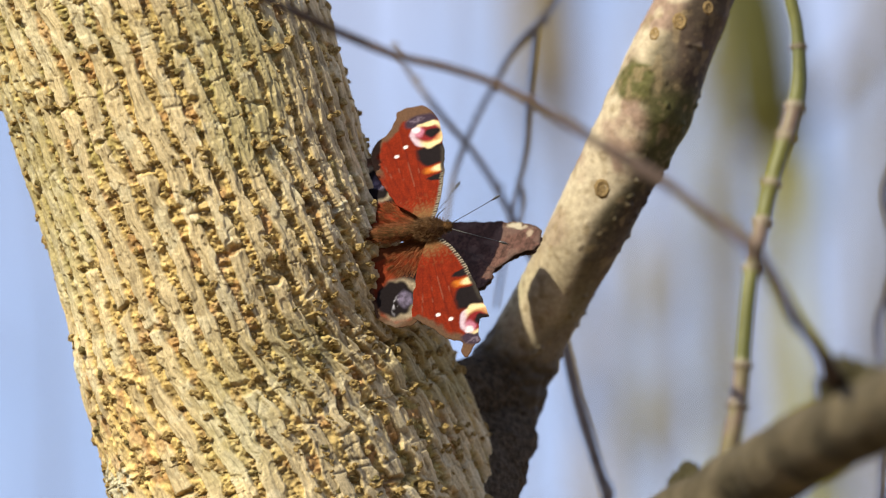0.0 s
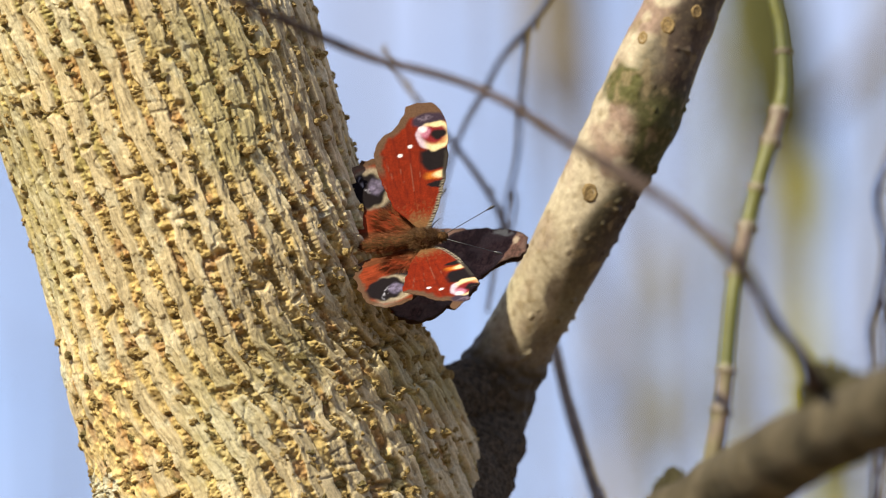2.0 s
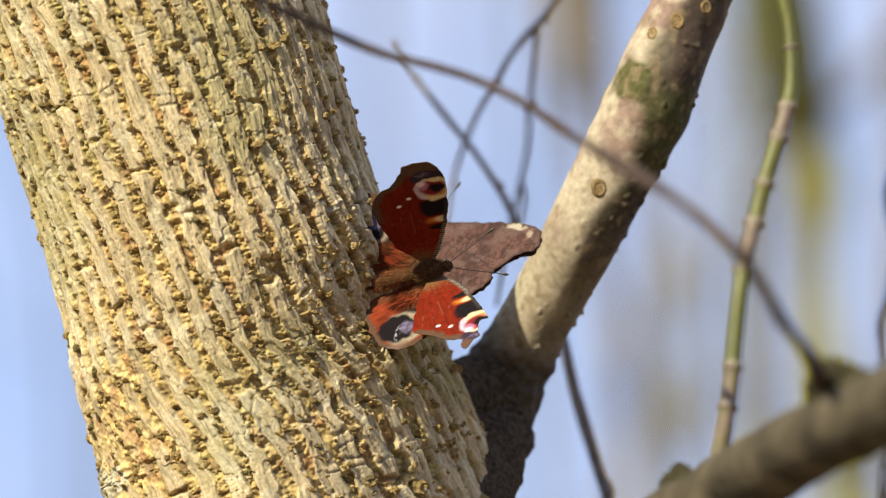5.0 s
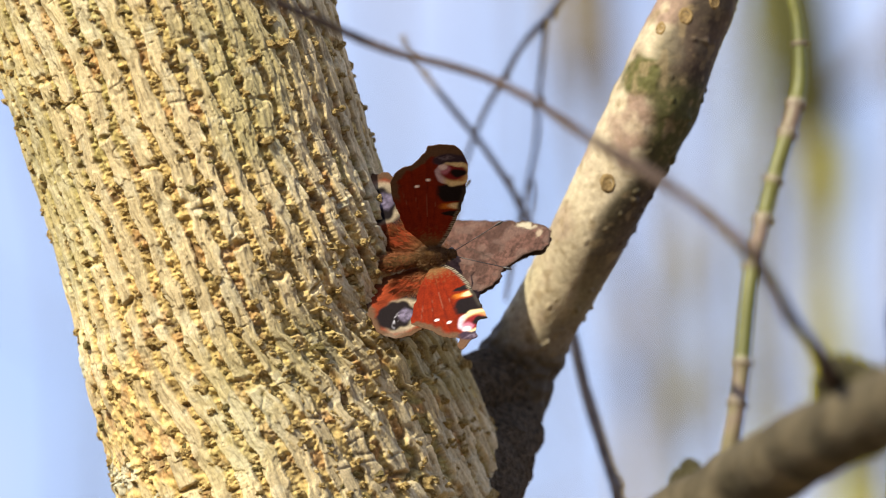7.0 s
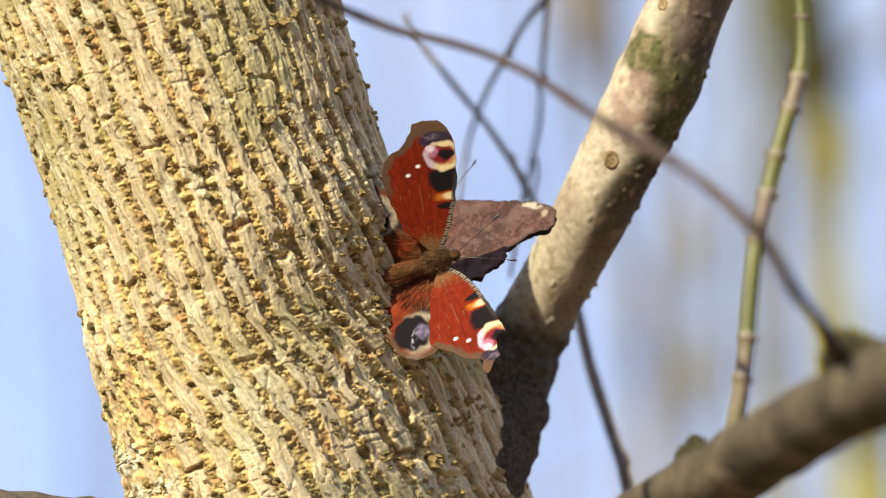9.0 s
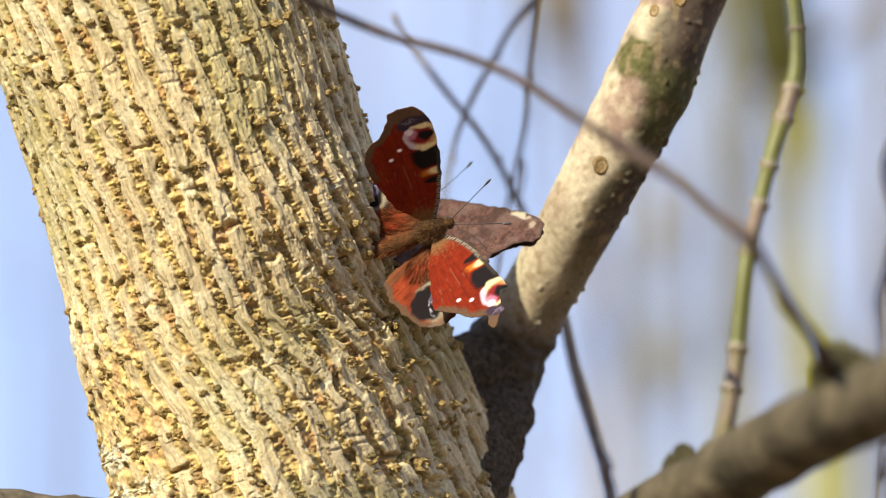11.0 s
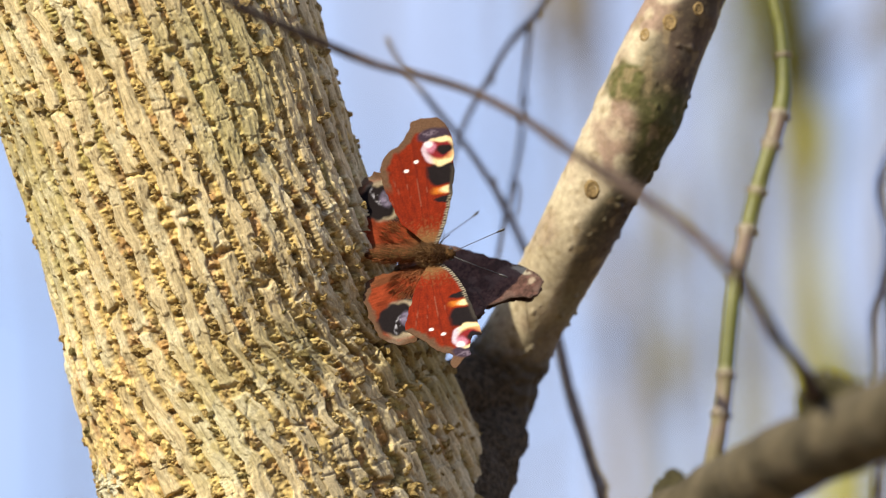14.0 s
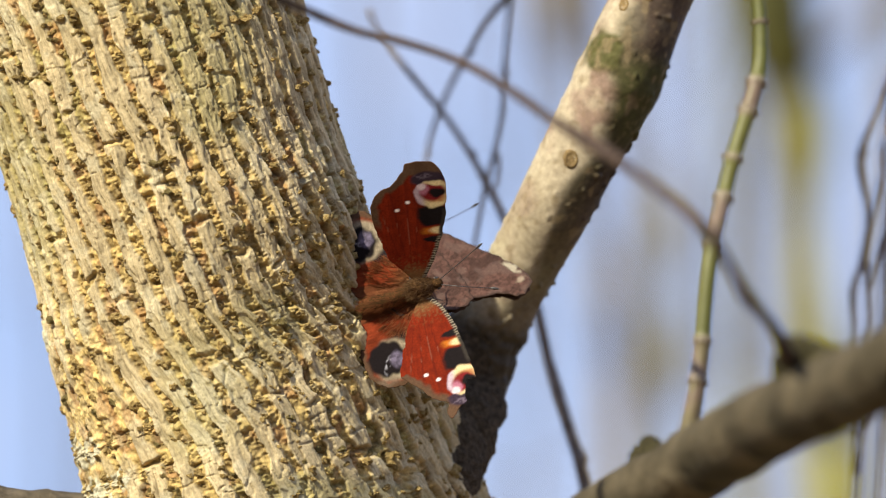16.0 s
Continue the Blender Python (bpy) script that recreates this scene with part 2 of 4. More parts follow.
# axis of the trunk (metres in the world, radius); the part near the fork first in millimetres of the working axes
TRUNK_AXIS = [
    (0.10, 1.42, -0.05, 0.075), (0.085, 1.42, 0.25, 0.060), (0.055, 1.43, 0.8, 0.052), (0.012, 1.44, 1.45, 0.049),
    (*at(-10, 2, -145), 0.0510), (*at(-21.0, 0, -100), 0.0468), (*at(-31.2, 0, -55), 0.0421), (*at(-36.2, 0, -40), 0.0400), (*at(-42.0, 0, -25), 0.0377),
    (*at(-50.4, 0, 5), 0.0361), (*at(-59.0, 0, 34), 0.0366), (*at(-66.2, 0, 57), 0.0371), (*at(-78, 0, 100), 0.037),
    (*at(-100, 2, 190), 0.036), (*at(-150, 10, 420), 0.033), (*at(-190, 40, 800), 0.026), (*at(-200, 90, 1300), 0.014), (*at(-190, 120, 1700), 0.004)]


def sample_axis(keys, fine0, fine1, fine_step, coarse):
    """Stations along an axis: fine between two points of it, coarse elsewhere."""
    _, u = curve_points(keys, 4000)
    total = u[-1]
    pts, _ = curve_points(keys, 4000)
    s0 = u[np.argmin(np.linalg.norm(pts[:, :3] - np.array(fine0), axis=1))]
    s1 = u[np.argmin(np.linalg.norm(pts[:, :3] - np.array(fine1), axis=1))]
    s = np.concatenate([np.linspace(0, s0, coarse, endpoint=False), np.arange(s0, s1, fine_step), np.linspace(s1, total, coarse)])
    return curve_points(keys, s / total)[0], s - s0


PERIOD = 6.0      # mm from furrow to furrow


def trunk_bark(s, q, p):
    """Height (mm) and tint of the bark: s along, q across (mm), p the places (mm)."""
    warp = (noise3(p, 18, 11) - 0.5) * 2.8 + (noise3(p, 5, 12) - 0.5) * 0.9 + (noise3(p, 1.8, 10) - 0.5) * 0.4
    lean = q + 0.17 * s - 0.0006 * np.clip(s - 70, 0, 200) ** 2 - 0.0007 * np.clip(70 - s, 0, 90) ** 2 + warp
    period = PERIOD
    cell = np.floor(lean / period)
    w = lean / period - cell                              # 0..1 across one plate and its furrow
    half = np.abs(w - 0.5) * 2
    along = s + 9.0 * cell + (noise3(p, 9, 13) - 0.5) * 8
    breaks = np.abs((along / 52.0) % 1 - 0.5) * 2            # the plates break across
    ragged = noise3(np.column_stack([lean * 0.8, s * 0.5, q]), 1.3, 15)
    edge = 0.79 - 0.34 * noise3(p, 8, 14) + (ragged - 0.5) * 0.34
    plate = step(edge + 0.025, edge - 0.025, half) * step(1.0, 0.95, breaks + (noise3(p, 2.0, 16) - 0.5) * 0.12)
    old = noise3(p, 26, 17)
    plate *= step(0.06, 0.14, noise3(p, 6, 18) + 0.22 * old)
    place = (p / 1000 - np.array(FORK.translation)) @ np.array(FORK.to_3x3()) * 1000
    bare = step(1.2, 0.6, np.hypot((place[:, 0] + 70) / 9, (place[:, 2] + 46) / 22) + (noise3(p, 5, 9) - 0.5) * 0.9)   # old scuffed patch
    plate *= 1 - 0.7 * bare
    lumps = noise3(np.column_stack([lean * 0.5, s, q * 0]), 1.25, 19)
    crumbs = noise3(np.column_stack([lean * 0.7, s, q * 0.2]), 0.5, 20)
    fibre = noise3(np.column_stack([lean * 1.0, s * 0.14, q * 0]), 0.5, 21)
    crack = step(0.55, 0.62, noise3(np.column_stack([lean, s * 0.3, q * 0]), 0.9, 29))
    scale = noise3(np.column_stack([lean * 0.7, s * 0.45, q * 0]), 1.6, 30)
    tile = np.floor(scale * 5) / 5                          # thin flakes lying over one another
    h = plate * (0.95 + 0.3 * tile + 0.25 * (fibre - 0.5) - 0.3 * crack) + (1 - plate) * (1.3 * (lumps - 0.5) + 0.8 * (crumbs - 0.5) + 0.05)
    slit = step(0.05, 0.012, np.abs(noise3(np.column_stack([lean * 0.9, s * 0.10, q * 0]), 1.0, 7) - 0.5)) * plate
    snap = step(0.035, 0.01, np.abs(noise3(np.column_stack([lean * 0.22, s * 0.5, q * 0]), 1.4, 6) - 0.5)) * plate * step(0.6, 0.72, noise3(p, 4, 5))
    h -= 0.32 * np.maximum(0.7 * slit, snap)
    h += (noise3(p, 12, 22) - 0.5) * 1.0 + (noise3(p, 0.42, 27) - 0.5) * (0.30 - 0.22 * plate)
    # the flank towards the fork is older: deeper furrows
    aged = step(6, 22, q) * step(105, 80, s)
    h = h * (1 + 0.6 * aged)
    # colours
    grey = np.array([0.465, 0.378, 0.238])
    cream = np.array([0.63, 0.513, 0.322])
    ochre = np.array([0.47, 0.345, 0.145])
    olive = np.array([0.33, 0.27, 0.11])
    rust = np.array([0.38, 0.23, 0.10])
    pit_brown = np.array([0.13, 0.095, 0.055])
    m = noise3(p, 10, 23)[:, None]
    top = grey * (1 - m) + cream * m
    g = step(0.45, 0.7, noise3(p, 16, 24))[:, None]
    g = g * (1 - bare[:, None])
    gap = ochre * (1 - g) + olive * g
    gap = gap * (1 + 0.25 * bare[:, None])
    r = step(0.58, 0.76, noise3(p, 3.2, 25))[:, None]
    gap = gap * (1 - r) + rust * r
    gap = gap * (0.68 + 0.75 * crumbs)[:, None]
    # furrow colour goes dark brown where its lumps lie lowest
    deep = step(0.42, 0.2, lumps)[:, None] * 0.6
    gap = gap * (1 - deep) + pit_brown * deep
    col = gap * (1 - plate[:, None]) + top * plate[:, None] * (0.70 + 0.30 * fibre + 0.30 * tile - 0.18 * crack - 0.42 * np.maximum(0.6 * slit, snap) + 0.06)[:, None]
    algae = (step(0.5, 0.75, noise3(p, 22, 26)) * 0.45)[:, None]
    col = col * (1 - algae) + np.array([0.34, 0.31, 0.13]) * algae
    # a thin chalky film on the old bark, thickest on the far left side
    away = (p / 1000 - np.array(FORK.translation)) @ np.array(FORK.to_3x3()) * 1000
    film = step(0.56, 0.66, noise3(p, 6, 81) * 0.6 + noise3(p, 1.6, 82) * 0.4 + 0.10 * step(-60, -84, away[:, 0])) * 0.4 * (0.35 + 0.65 * plate)
    col = col * (1 - film[:, None]) + np.outer(film * (0.75 + 0.5 * crumbs), (0.60, 0.555, 0.42))
    # crusts of pale lichen
    loc = (p / 1000 - np.array(FORK.translation)) @ np.array(FORK.to_3x3()) * 1000
    lich = np.full(len(p), -3.0)
    for x, z, r in [(-23.2, 8.6, 1.6), (-25.0, 9.6, 1.2), (-74, -52, 5.0), (-70.5, -50.5, 3.6), (-77, -57, 6.0), (-80.5, -27, 2.6), (-68, -60, 4.0), (-79, -42, 2.0), (-62, -57, 2.4)]:
        lich = np.maximum(lich, 1.25 - np.hypot(loc[:, 0] - x, loc[:, 2] - z) / r)
    lich = step(0.25, 0.45, np.clip(lich, -3, 1) * 0.7 + (noise3(p, 1.4, 47) - 0.5) * 1.1) * (loc[:, 1] < 5)
    h = h + 0.5 * lich * noise3(p, 0.6, 48)
    col = col * (1 - lich[:, None] * 0.85) + np.outer(lich * 0.85 * (0.7 + 0.5 * noise3(p, 0.7, 49)), (0.50, 0.48, 0.38))
    return h, col, np.column_stack([lean, s * 0.13, q * 0])


def build_trunk():
    pts, s = sample_axis(TRUNK_AXIS, at(-20, 0, -80), at(-72, 0, 72), 0.00023, 90)
    front = np.linspace(-radians(104), radians(150), 730)
    back = np.linspace(radians(150), 2 * math.pi - radians(104), 40)[1:-1]
    ang = np.concatenate([front, back])
    rows, cols = len(pts), len(ang)
    spoke = tube_verts(pts, ang)
    flat = (pts[:, None, :3] + spoke * pts[:, None, 3:4]).reshape(-1, 3)
    sm = np.repeat(s * 1000, cols)
    q = (np.tile(np.where(ang > math.pi, ang - 2 * math.pi, ang), (rows, 1)) * 38.0).ravel()
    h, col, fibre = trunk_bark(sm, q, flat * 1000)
    v = flat + spoke.reshape(-1, 3) * (h * MM)[:, None]
    # towards the fork the flank falls back into the crotch
    loc = (v - np.array(FORK.translation)) @ np.array(FORK.to_3x3()) * 1000
    edge = np.interp(loc[:, 2], [-100, -55, -40, -25, 5], [30, 13.4, 5.2, -4.3, -14.3])
    u = loc[:, 0] - edge + 55
    down = 2 - loc[:, 2]
    fall = 0.48 * (np.sqrt(u * u + 64) + u - 0.6) / 2 * np.clip((np.sqrt(down * down + 100) + down) / 2 / 50, 0, 2) * step(-220, -120, loc[:, 2]) * step(60, 30, loc[:, 1])
    v += np.outer(fall * MM, np.array(FORK.to_3x3().col[1]))
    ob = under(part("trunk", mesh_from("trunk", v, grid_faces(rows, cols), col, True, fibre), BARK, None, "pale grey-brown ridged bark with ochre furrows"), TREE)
    return ob, pts, s


TRUNK, TRUNK_PTS, TRUNK_S = build_trunk()

LIMB_AXIS = [
    (*on(740, 1120, 40), 0.0200), (*on(775, 1000, 44), 0.0170), (*on(803, 890, 44), 0.0141), (*on(836, 800, 43), 0.0118), (*on(882, 710, 41), 0.0100), (*on(936, 600, 37), 0.0083),
    (*on(992, 500, 30), 0.0083), (*on(1044, 400, 23), 0.0087), (*on(1095, 300, 21), 0.0090), (*on(1145, 200, 20), 0.0092), (*on(1187, 100, 20), 0.0089), (*on(1231, 0, 20), 0.0083),
    (*on(1300, -170, 22), 0.0079), (*on(1480, -650, 30), 0.0071), (*on(1800, -1700, 78), 0.0056), (*on(2000, -3200, 178), 0.003), (*on(2080, -4500, 238), 0.0012)]


def build_limb():
    pts, s = sample_axis(LIMB_AXIS, on(803, 890, 44), on(1290, -150, 2), 0.0004, 60)
    ang = np.linspace(0, 2 * math.pi, 170, endpoint=False)
    rows, cols = len(pts), len(ang)
    spoke = tube_verts(pts, ang)
    flat = (pts[:, None, :3] + spoke * pts[:, None, 3:4]).reshape(-1, 3)
    p = flat * 1000
    sm = np.repeat(s * 1000, cols)
    base = step(45, 36, sm + (noise3(p, 6, 3) - 0.5) * 6)                              # the rough collar at the fork, where shadow is painted in too
    h = (noise3(p, 16, 31) - 0.5) * 1.3 + (noise3(p, 5, 32) - 0.5) * 0.35 + (noise3(p, 1.2, 33) - 0.5) * 0.10
    pim = step(0.80, 0.92, noise3(p, 1.6, 34))
    h = h + 0.4 * pim * (0.5 + step(0.0, 0.8, np.tile(np.sin(ang), (rows, 1)).ravel())) + base * ((noise3(p, 4, 35) - 0.5) * 1.2 + (noise3(p, 1.6, 36) - 0.5) * 1.3)
    ringed = np.exp(-((sm - 103) / 3.0) ** 2) + np.exp(-((sm - 128) / 2.0) ** 2) * 0.5
    h = h + 0.8 * ringed * noise3(p, 3, 37)
    cream = np.array([0.42, 0.345, 0.25])
    tan = np.array([0.26, 0.175, 0.135])
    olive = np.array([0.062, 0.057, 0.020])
    moss = np.array([0.078, 0.072, 0.022])
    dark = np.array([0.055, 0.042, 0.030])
    m = step(0.42, 0.57, noise3(p, 9, 38) * 0.6 + noise3(p, 3, 39) * 0.4)[:, None]
    m = m * (0.45 + 0.55 * step(60, 95, sm))[:, None]
    col = cream * (1 - m) + tan * m
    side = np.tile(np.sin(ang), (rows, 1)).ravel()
    # olive and brown of the right side, darkened further to stand in for shade
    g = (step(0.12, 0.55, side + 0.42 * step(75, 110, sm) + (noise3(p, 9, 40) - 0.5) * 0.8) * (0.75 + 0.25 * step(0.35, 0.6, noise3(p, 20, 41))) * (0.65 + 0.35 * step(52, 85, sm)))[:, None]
    stain_shade = step(0.35, 0.65, noise3(p, 14, 8))[:, None]
    col = col * (1 - g) + (olive * (1 - stain_shade) + np.array([0.055, 0.038, 0.028]) * stain_shade) * g
    left = (step(-0.35, -0.85, side) * step(90, 40, sm) * 0.22)[:, None]
    col = col * (1 - left) + np.array([0.36, 0.36, 0.13]) * left
    spots = np.exp(-(((p - np.array(on(1122, 142, 12)) * 1000) / np.array([5.0, 9, 4.2])) ** 2).sum(1))
    k = (step(0.15, 0.6, spots + (noise3(p, 2.5, 42) - 0.5) * 0.5))[:, None]
    col = col * (1 - k) + moss * k
    h = h + k[:, 0] * 0.5 * noise3(p, 0.8, 43)
    freckle = (step(0.66, 0.8, noise3(p, 2.0, 44)) * 0.55 + step(0.6, 0.8, noise3(p, 0.8, 46)) * 0.25)[:, None]
    col = col * (1 - freckle) + np.array([0.22, 0.16, 0.09]) * freckle
    # the shadow on the limb's foot, put into the collar's colour
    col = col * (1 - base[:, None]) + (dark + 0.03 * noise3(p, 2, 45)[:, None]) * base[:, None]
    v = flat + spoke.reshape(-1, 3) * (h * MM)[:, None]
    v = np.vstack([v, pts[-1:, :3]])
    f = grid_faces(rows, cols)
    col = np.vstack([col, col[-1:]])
    return under(part("limb", mesh_from("limb", v, f, col), SMOOTH, None, "smooth cream and olive limb, rough collar, shade painted on collar and right side"), TREE)


LIMB = build_limb()


def ring_scar(name, r, seed):
    """A bud scar: a raised oval rim round a sunken cork eye."""
    bm = bmesh.new()
    segs, prof = 20, [(0.0, 0.02), (0.35, 0.06), (0.5, -0.02), (0.68, 0.14), (0.85, 0.16), (1.0, 0.06), (1.15, -0.2)]
    rings = []
    for pr, ph in prof:
        ring = []
        for j in range(segs):
            a = 2 * math.pi * j / segs
            k = 1 + 0.12 * noise.noise(Vector((math.cos(a) * 2, math.sin(a) * 2, seed + pr)))
            ring.append(bm.verts.new((pr * r * k * math.cos(a), pr * r * 1.25 * k * math.sin(a), ph * r)))
        rings.append(ring)
    for a, b in zip(rings, rings[1:]):
        for j in range(segs):
            bm.faces.new((a[j], a[(j + 1) % segs], b[(j + 1) % segs], b[j]))
    bm.faces.new(rings[0])
    return bm


SCARM = plain_material("scar_cork", (0.13, 0.08, 0.034), (0.31, 0.21, 0.095), 1200, 0.85, 0.2, 0.5)
from mathutils.bvhtree import BVHTree


def tree_of(ob):
    me = ob.data
    return BVHTree.FromPolygons([v.co.copy() for v in me.vertices], [tuple(p.vertices) for p in me.polygons])


TRUNK_HIT, LIMB_HIT = tree_of(TRUNK), tree_of(LIMB)


def seat(hit, origin, way, sink):
    """Where a ray meets the bark, sunk a little, as a pose whose z is the bark's normal there."""
    place, normal, _, _ = hit.ray_cast(Vector(origin), Vector(way))
    if place is None:
        return None
    up = FORK.to_3x3() @ Vector((0, 0, 1))
    x = up.cross(normal)
    if x.length < 1e-4:
        return None
    x.normalize()
    y = normal.cross(x)
    m = Matrix((x, y, normal)).transposed().to_4x4()
    m.translation = place - normal * sink
    return m


for i, (x, y, r) in enumerate([(1066, 334, 1.6), (1203, 38, 1.5), (1158, 60, 1.2), (1254, 14, 1.2)]):
    m = seat(LIMB_HIT, on(x, y, -60), (on(x, y, 0) - on(x, y, -60)).normalized(), 0.0)
    ob = under(part("bud_scar", ring_scar("bud_scar", r * MM, i), SCARM), TREE)
    ob.matrix_basis = m

# knobs of cork in the furrows: 300 as parts, the rest joined
def cork(seed):
    """A crumbly knob of cork, wider than high."""
    bm = bmesh.new()
    bmesh.ops.create_icosphere(bm, subdivisions=2, radius=1)
    for v in bm.verts:
        d = noise.noise(v.co * 1.3 + Vector((seed * 3.1, 0, 0))) * 0.5 + noise.noise(v.co * 3.4 + Vector((0, seed, 0))) * 0.6
        k = 1 + d
        v.co = Vector((v.co.x * (1.0 + 0.16 * (seed % 3)) * k, v.co.y * 0.78 * k, v.co.z * 0.85 * k))
    me = bpy.data.meshes.new("knob")
    bm.to_mesh(me)
    bm.free()
    return me


KNOBS = [cork(i) for i in range(9)]
for i, me in enumerate(KNOBS):
    me.materials.append(CORK if i < 5 else CORK_DARK)


def build_knobs():
    rng = random.Random(5)
    rest_v, rest_f = [], []
    count = 0
    total = TRUNK_S * 1000
    for cell in range(-18, 30):
        s = -8 + rng.random() * 6
        while s < 175:
            s += rng.choice([1.5, 1.8, 2.2, 2.8, 3.6, 5.0]) * rng.uniform(0.8, 1.2)
            mid = (cell * PERIOD) - 0.17 * s + 0.0006 * max(s - 70, 0) ** 2 + 0.0007 * max(70 - s, 0) ** 2 + rng.gauss(0, 0.35)
            size = rng.choice([0.45, 0.55, 0.66, 0.8, 1.05]) * rng.uniform(0.85, 1.2)
            if mid > 14 and s < 90:
                size *= 1.15
            bunch = rng.choice([1, 1, 1, 2, 2, 3])
            for j in range(bunch):
                q = mid + (j - (bunch - 1) / 2) * size * 1.25
                a = q / 38.0
                if not -1.75 < a < 2.9:
                    continue
                at_s = s + rng.gauss(0, 0.35)
                i = int(np.argmin(np.abs(total - at_s)))
                if i < 1 or i > len(total) - 2:
                    continue
                spoke = tube_verts(TRUNK_PTS[i - 1:i + 2], np.array([a]))[1, 0]
                m = seat(TRUNK_HIT, Vector(TRUNK_PTS[i, :3]) + Vector(spoke) * 0.06, -Vector(spoke), size * 0.0004)
                if m is None:
                    continue
                r = size * rng.uniform(0.8, 1.2) * MM
                me = rng.choice(KNOBS)
                m = m @ pose(0, 0, 0, rng.uniform(-30, 30), rng.uniform(-25, 25), rng.uniform(-25, 25)) @ Matrix.Diagonal((r, r, r, 1))
                if count < 300 and rng.random() < 0.3 and 0 < s < 160 and abs(a) < 1.5 and r > 0.0005:
                    ob = under(part("knob", me, None), TREE)
                    ob.matrix_basis = m
                    count += 1
                else:
                    k = len(rest_v)
                    rest_v += [m @ v.co for v in me.vertices]
                    rest_f += [tuple(k + n for n in p.vertices) for p in me.polygons]
    under(part("cork_crust", mesh_from("cork_crust", rest_v, rest_f, None, False), CORK, None, "crumbly ochre cork crust in the furrows", "stuff"), TREE)


build_knobs()

# a low side branch of the trunk, and the dead bits at the fork
under(part("side_branch", tube("side_branch", [(*on(260, 1040, -6), 0.013), (*on(130, 1002, -8), 0.0100), (*on(30, 984, -10), 0.0090), (*on(-120, 955, -12), 0.0082), (*on(-700, 800, 0), 0.006), (*on(-1500, 300, 40), 0.002)],
      28, 160, 0.08, 4, 3), GREY, None, "grey side branch"), TREE)
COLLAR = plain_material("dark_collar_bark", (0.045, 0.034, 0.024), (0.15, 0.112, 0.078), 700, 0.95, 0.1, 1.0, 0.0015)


def build_collar():
    """The saddle of wrinkled bark between trunk and limb, and the folds below it."""
    folds = [([(690, 745, 22, 8.0), (760, 716, 25, 8.2), (815, 703, 30, 7.6), (862, 690, 36, 8.4), (905, 660, 39, 8.6)], 1),
             ([(720, 830, 18, 10.0), (790, 800, 26, 10.5), (845, 775, 34, 10.0), (880, 730, 40, 9.0)], 2),
             ([(770, 960, 14, 13.0), (810, 880, 22, 12.5), (850, 815, 30, 11.0), (880, 760, 38, 9.5)], 3)]
    for rows, seed in folds:
        pts, _ = curve_points([(*on(x, y, d), r * MM) for x, y, d, r in rows], 150)
        ang = np.linspace(0, 2 * math.pi, 110, endpoint=False)
        spoke = tube_verts(pts, ang)
        base = (pts[:, None, :3] + spoke * pts[:, None, 3:4]).reshape(-1, 3)
        p = base * 1000
        along = np.repeat(np.arange(150) * 0.16, 110)
        wrinkle = np.abs(noise3(np.column_stack([along * 1.6, p[:, 0] * 0.25, p[:, 2] * 0.25]), 1.1, 120 + seed) - 0.5)
        h = (noise3(p, 5, 130 + seed) - 0.5) * 1.6 + 0.9 * wrinkle + (noise3(p, 1.3, 140 + seed) - 0.5) * 0.6 + (noise3(p, 0.6, 150 + seed) - 0.5) * 0.25
        v = np.vstack([base + spoke.reshape(-1, 3) * (h * MM)[:, None], pts[:1, :3], pts[-1:, :3]])
        f = grid_faces(150, 110)
        n = 150 * 110
        f += [(n, (j + 1) % 110, j) for j in range(110)] + [(n + 1, n - 110 + j, n - 110 + (j + 1) % 110) for j in range(110)]
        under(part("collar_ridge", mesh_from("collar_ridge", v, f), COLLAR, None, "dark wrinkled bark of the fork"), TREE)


build_collar()


# ---------------------------------------------------------------- branches and twigs round the fork
def stem(name, keys, mat, label, category, segs=14, n=90, bump=0.06, seed=0, parts=()):
    root = thing(name, Vector(keys[0][:3]), label, category)
    under(part("stem", tube(name, keys, segs, n, bump, 5, seed), mat), root)
    return root


def path(rows):
    """Rows of (across, down, away mm, radius mm)."""
    return [(*on(x, y, d), r * MM) for x, y, d, r in rows]


BRANCH = stem("branch", path([(700, 1200, -24, 9.0), (830, 1150, -55, 8.2), (960, 1085, -80, 7.6), (1140, 966, -110, 7.6), (1300, 868, -145, 7.5), (1400, 808, -185, 7.4), (1480, 764, -220, 7.2), (1570, 726, -250, 7.1), (1700, 665, -285, 7.0), (2100, 470, -330, 6.6), (3000, 100, -300, 5.0), (4200, -300, -150, 2.0)]),
              ROUGH, "thick grey-brown branch with a stub and a broken mossy collar", "branch", 36, 260, 0.07, 2)
for x, y, d, r in [(1214, 842, -126, 2.2), (1196, 856, -122, 1.8), (1226, 838, -130, 1.6), (1474, 704, -226, 3.4), (1490, 684, -232, 4.0), (1512, 680, -236, 4.0), (1452, 736, -216, 2.6), (1484, 660, -238, 2.4), (1502, 650, -238, 1.7), (1545, 676, -240, 2.4), (1296, 815, -142, 2.6)]:
    me = lump("stub", r * MM, x, (0.9, 0.9, 1.3), 3)
    me.polygons.foreach_set("use_smooth", [True] * len(me.polygons))
    ob = under(part("stub", me, MOSSY), BRANCH)
    ob.matrix_basis = Matrix.Translation(on(x, y, d))

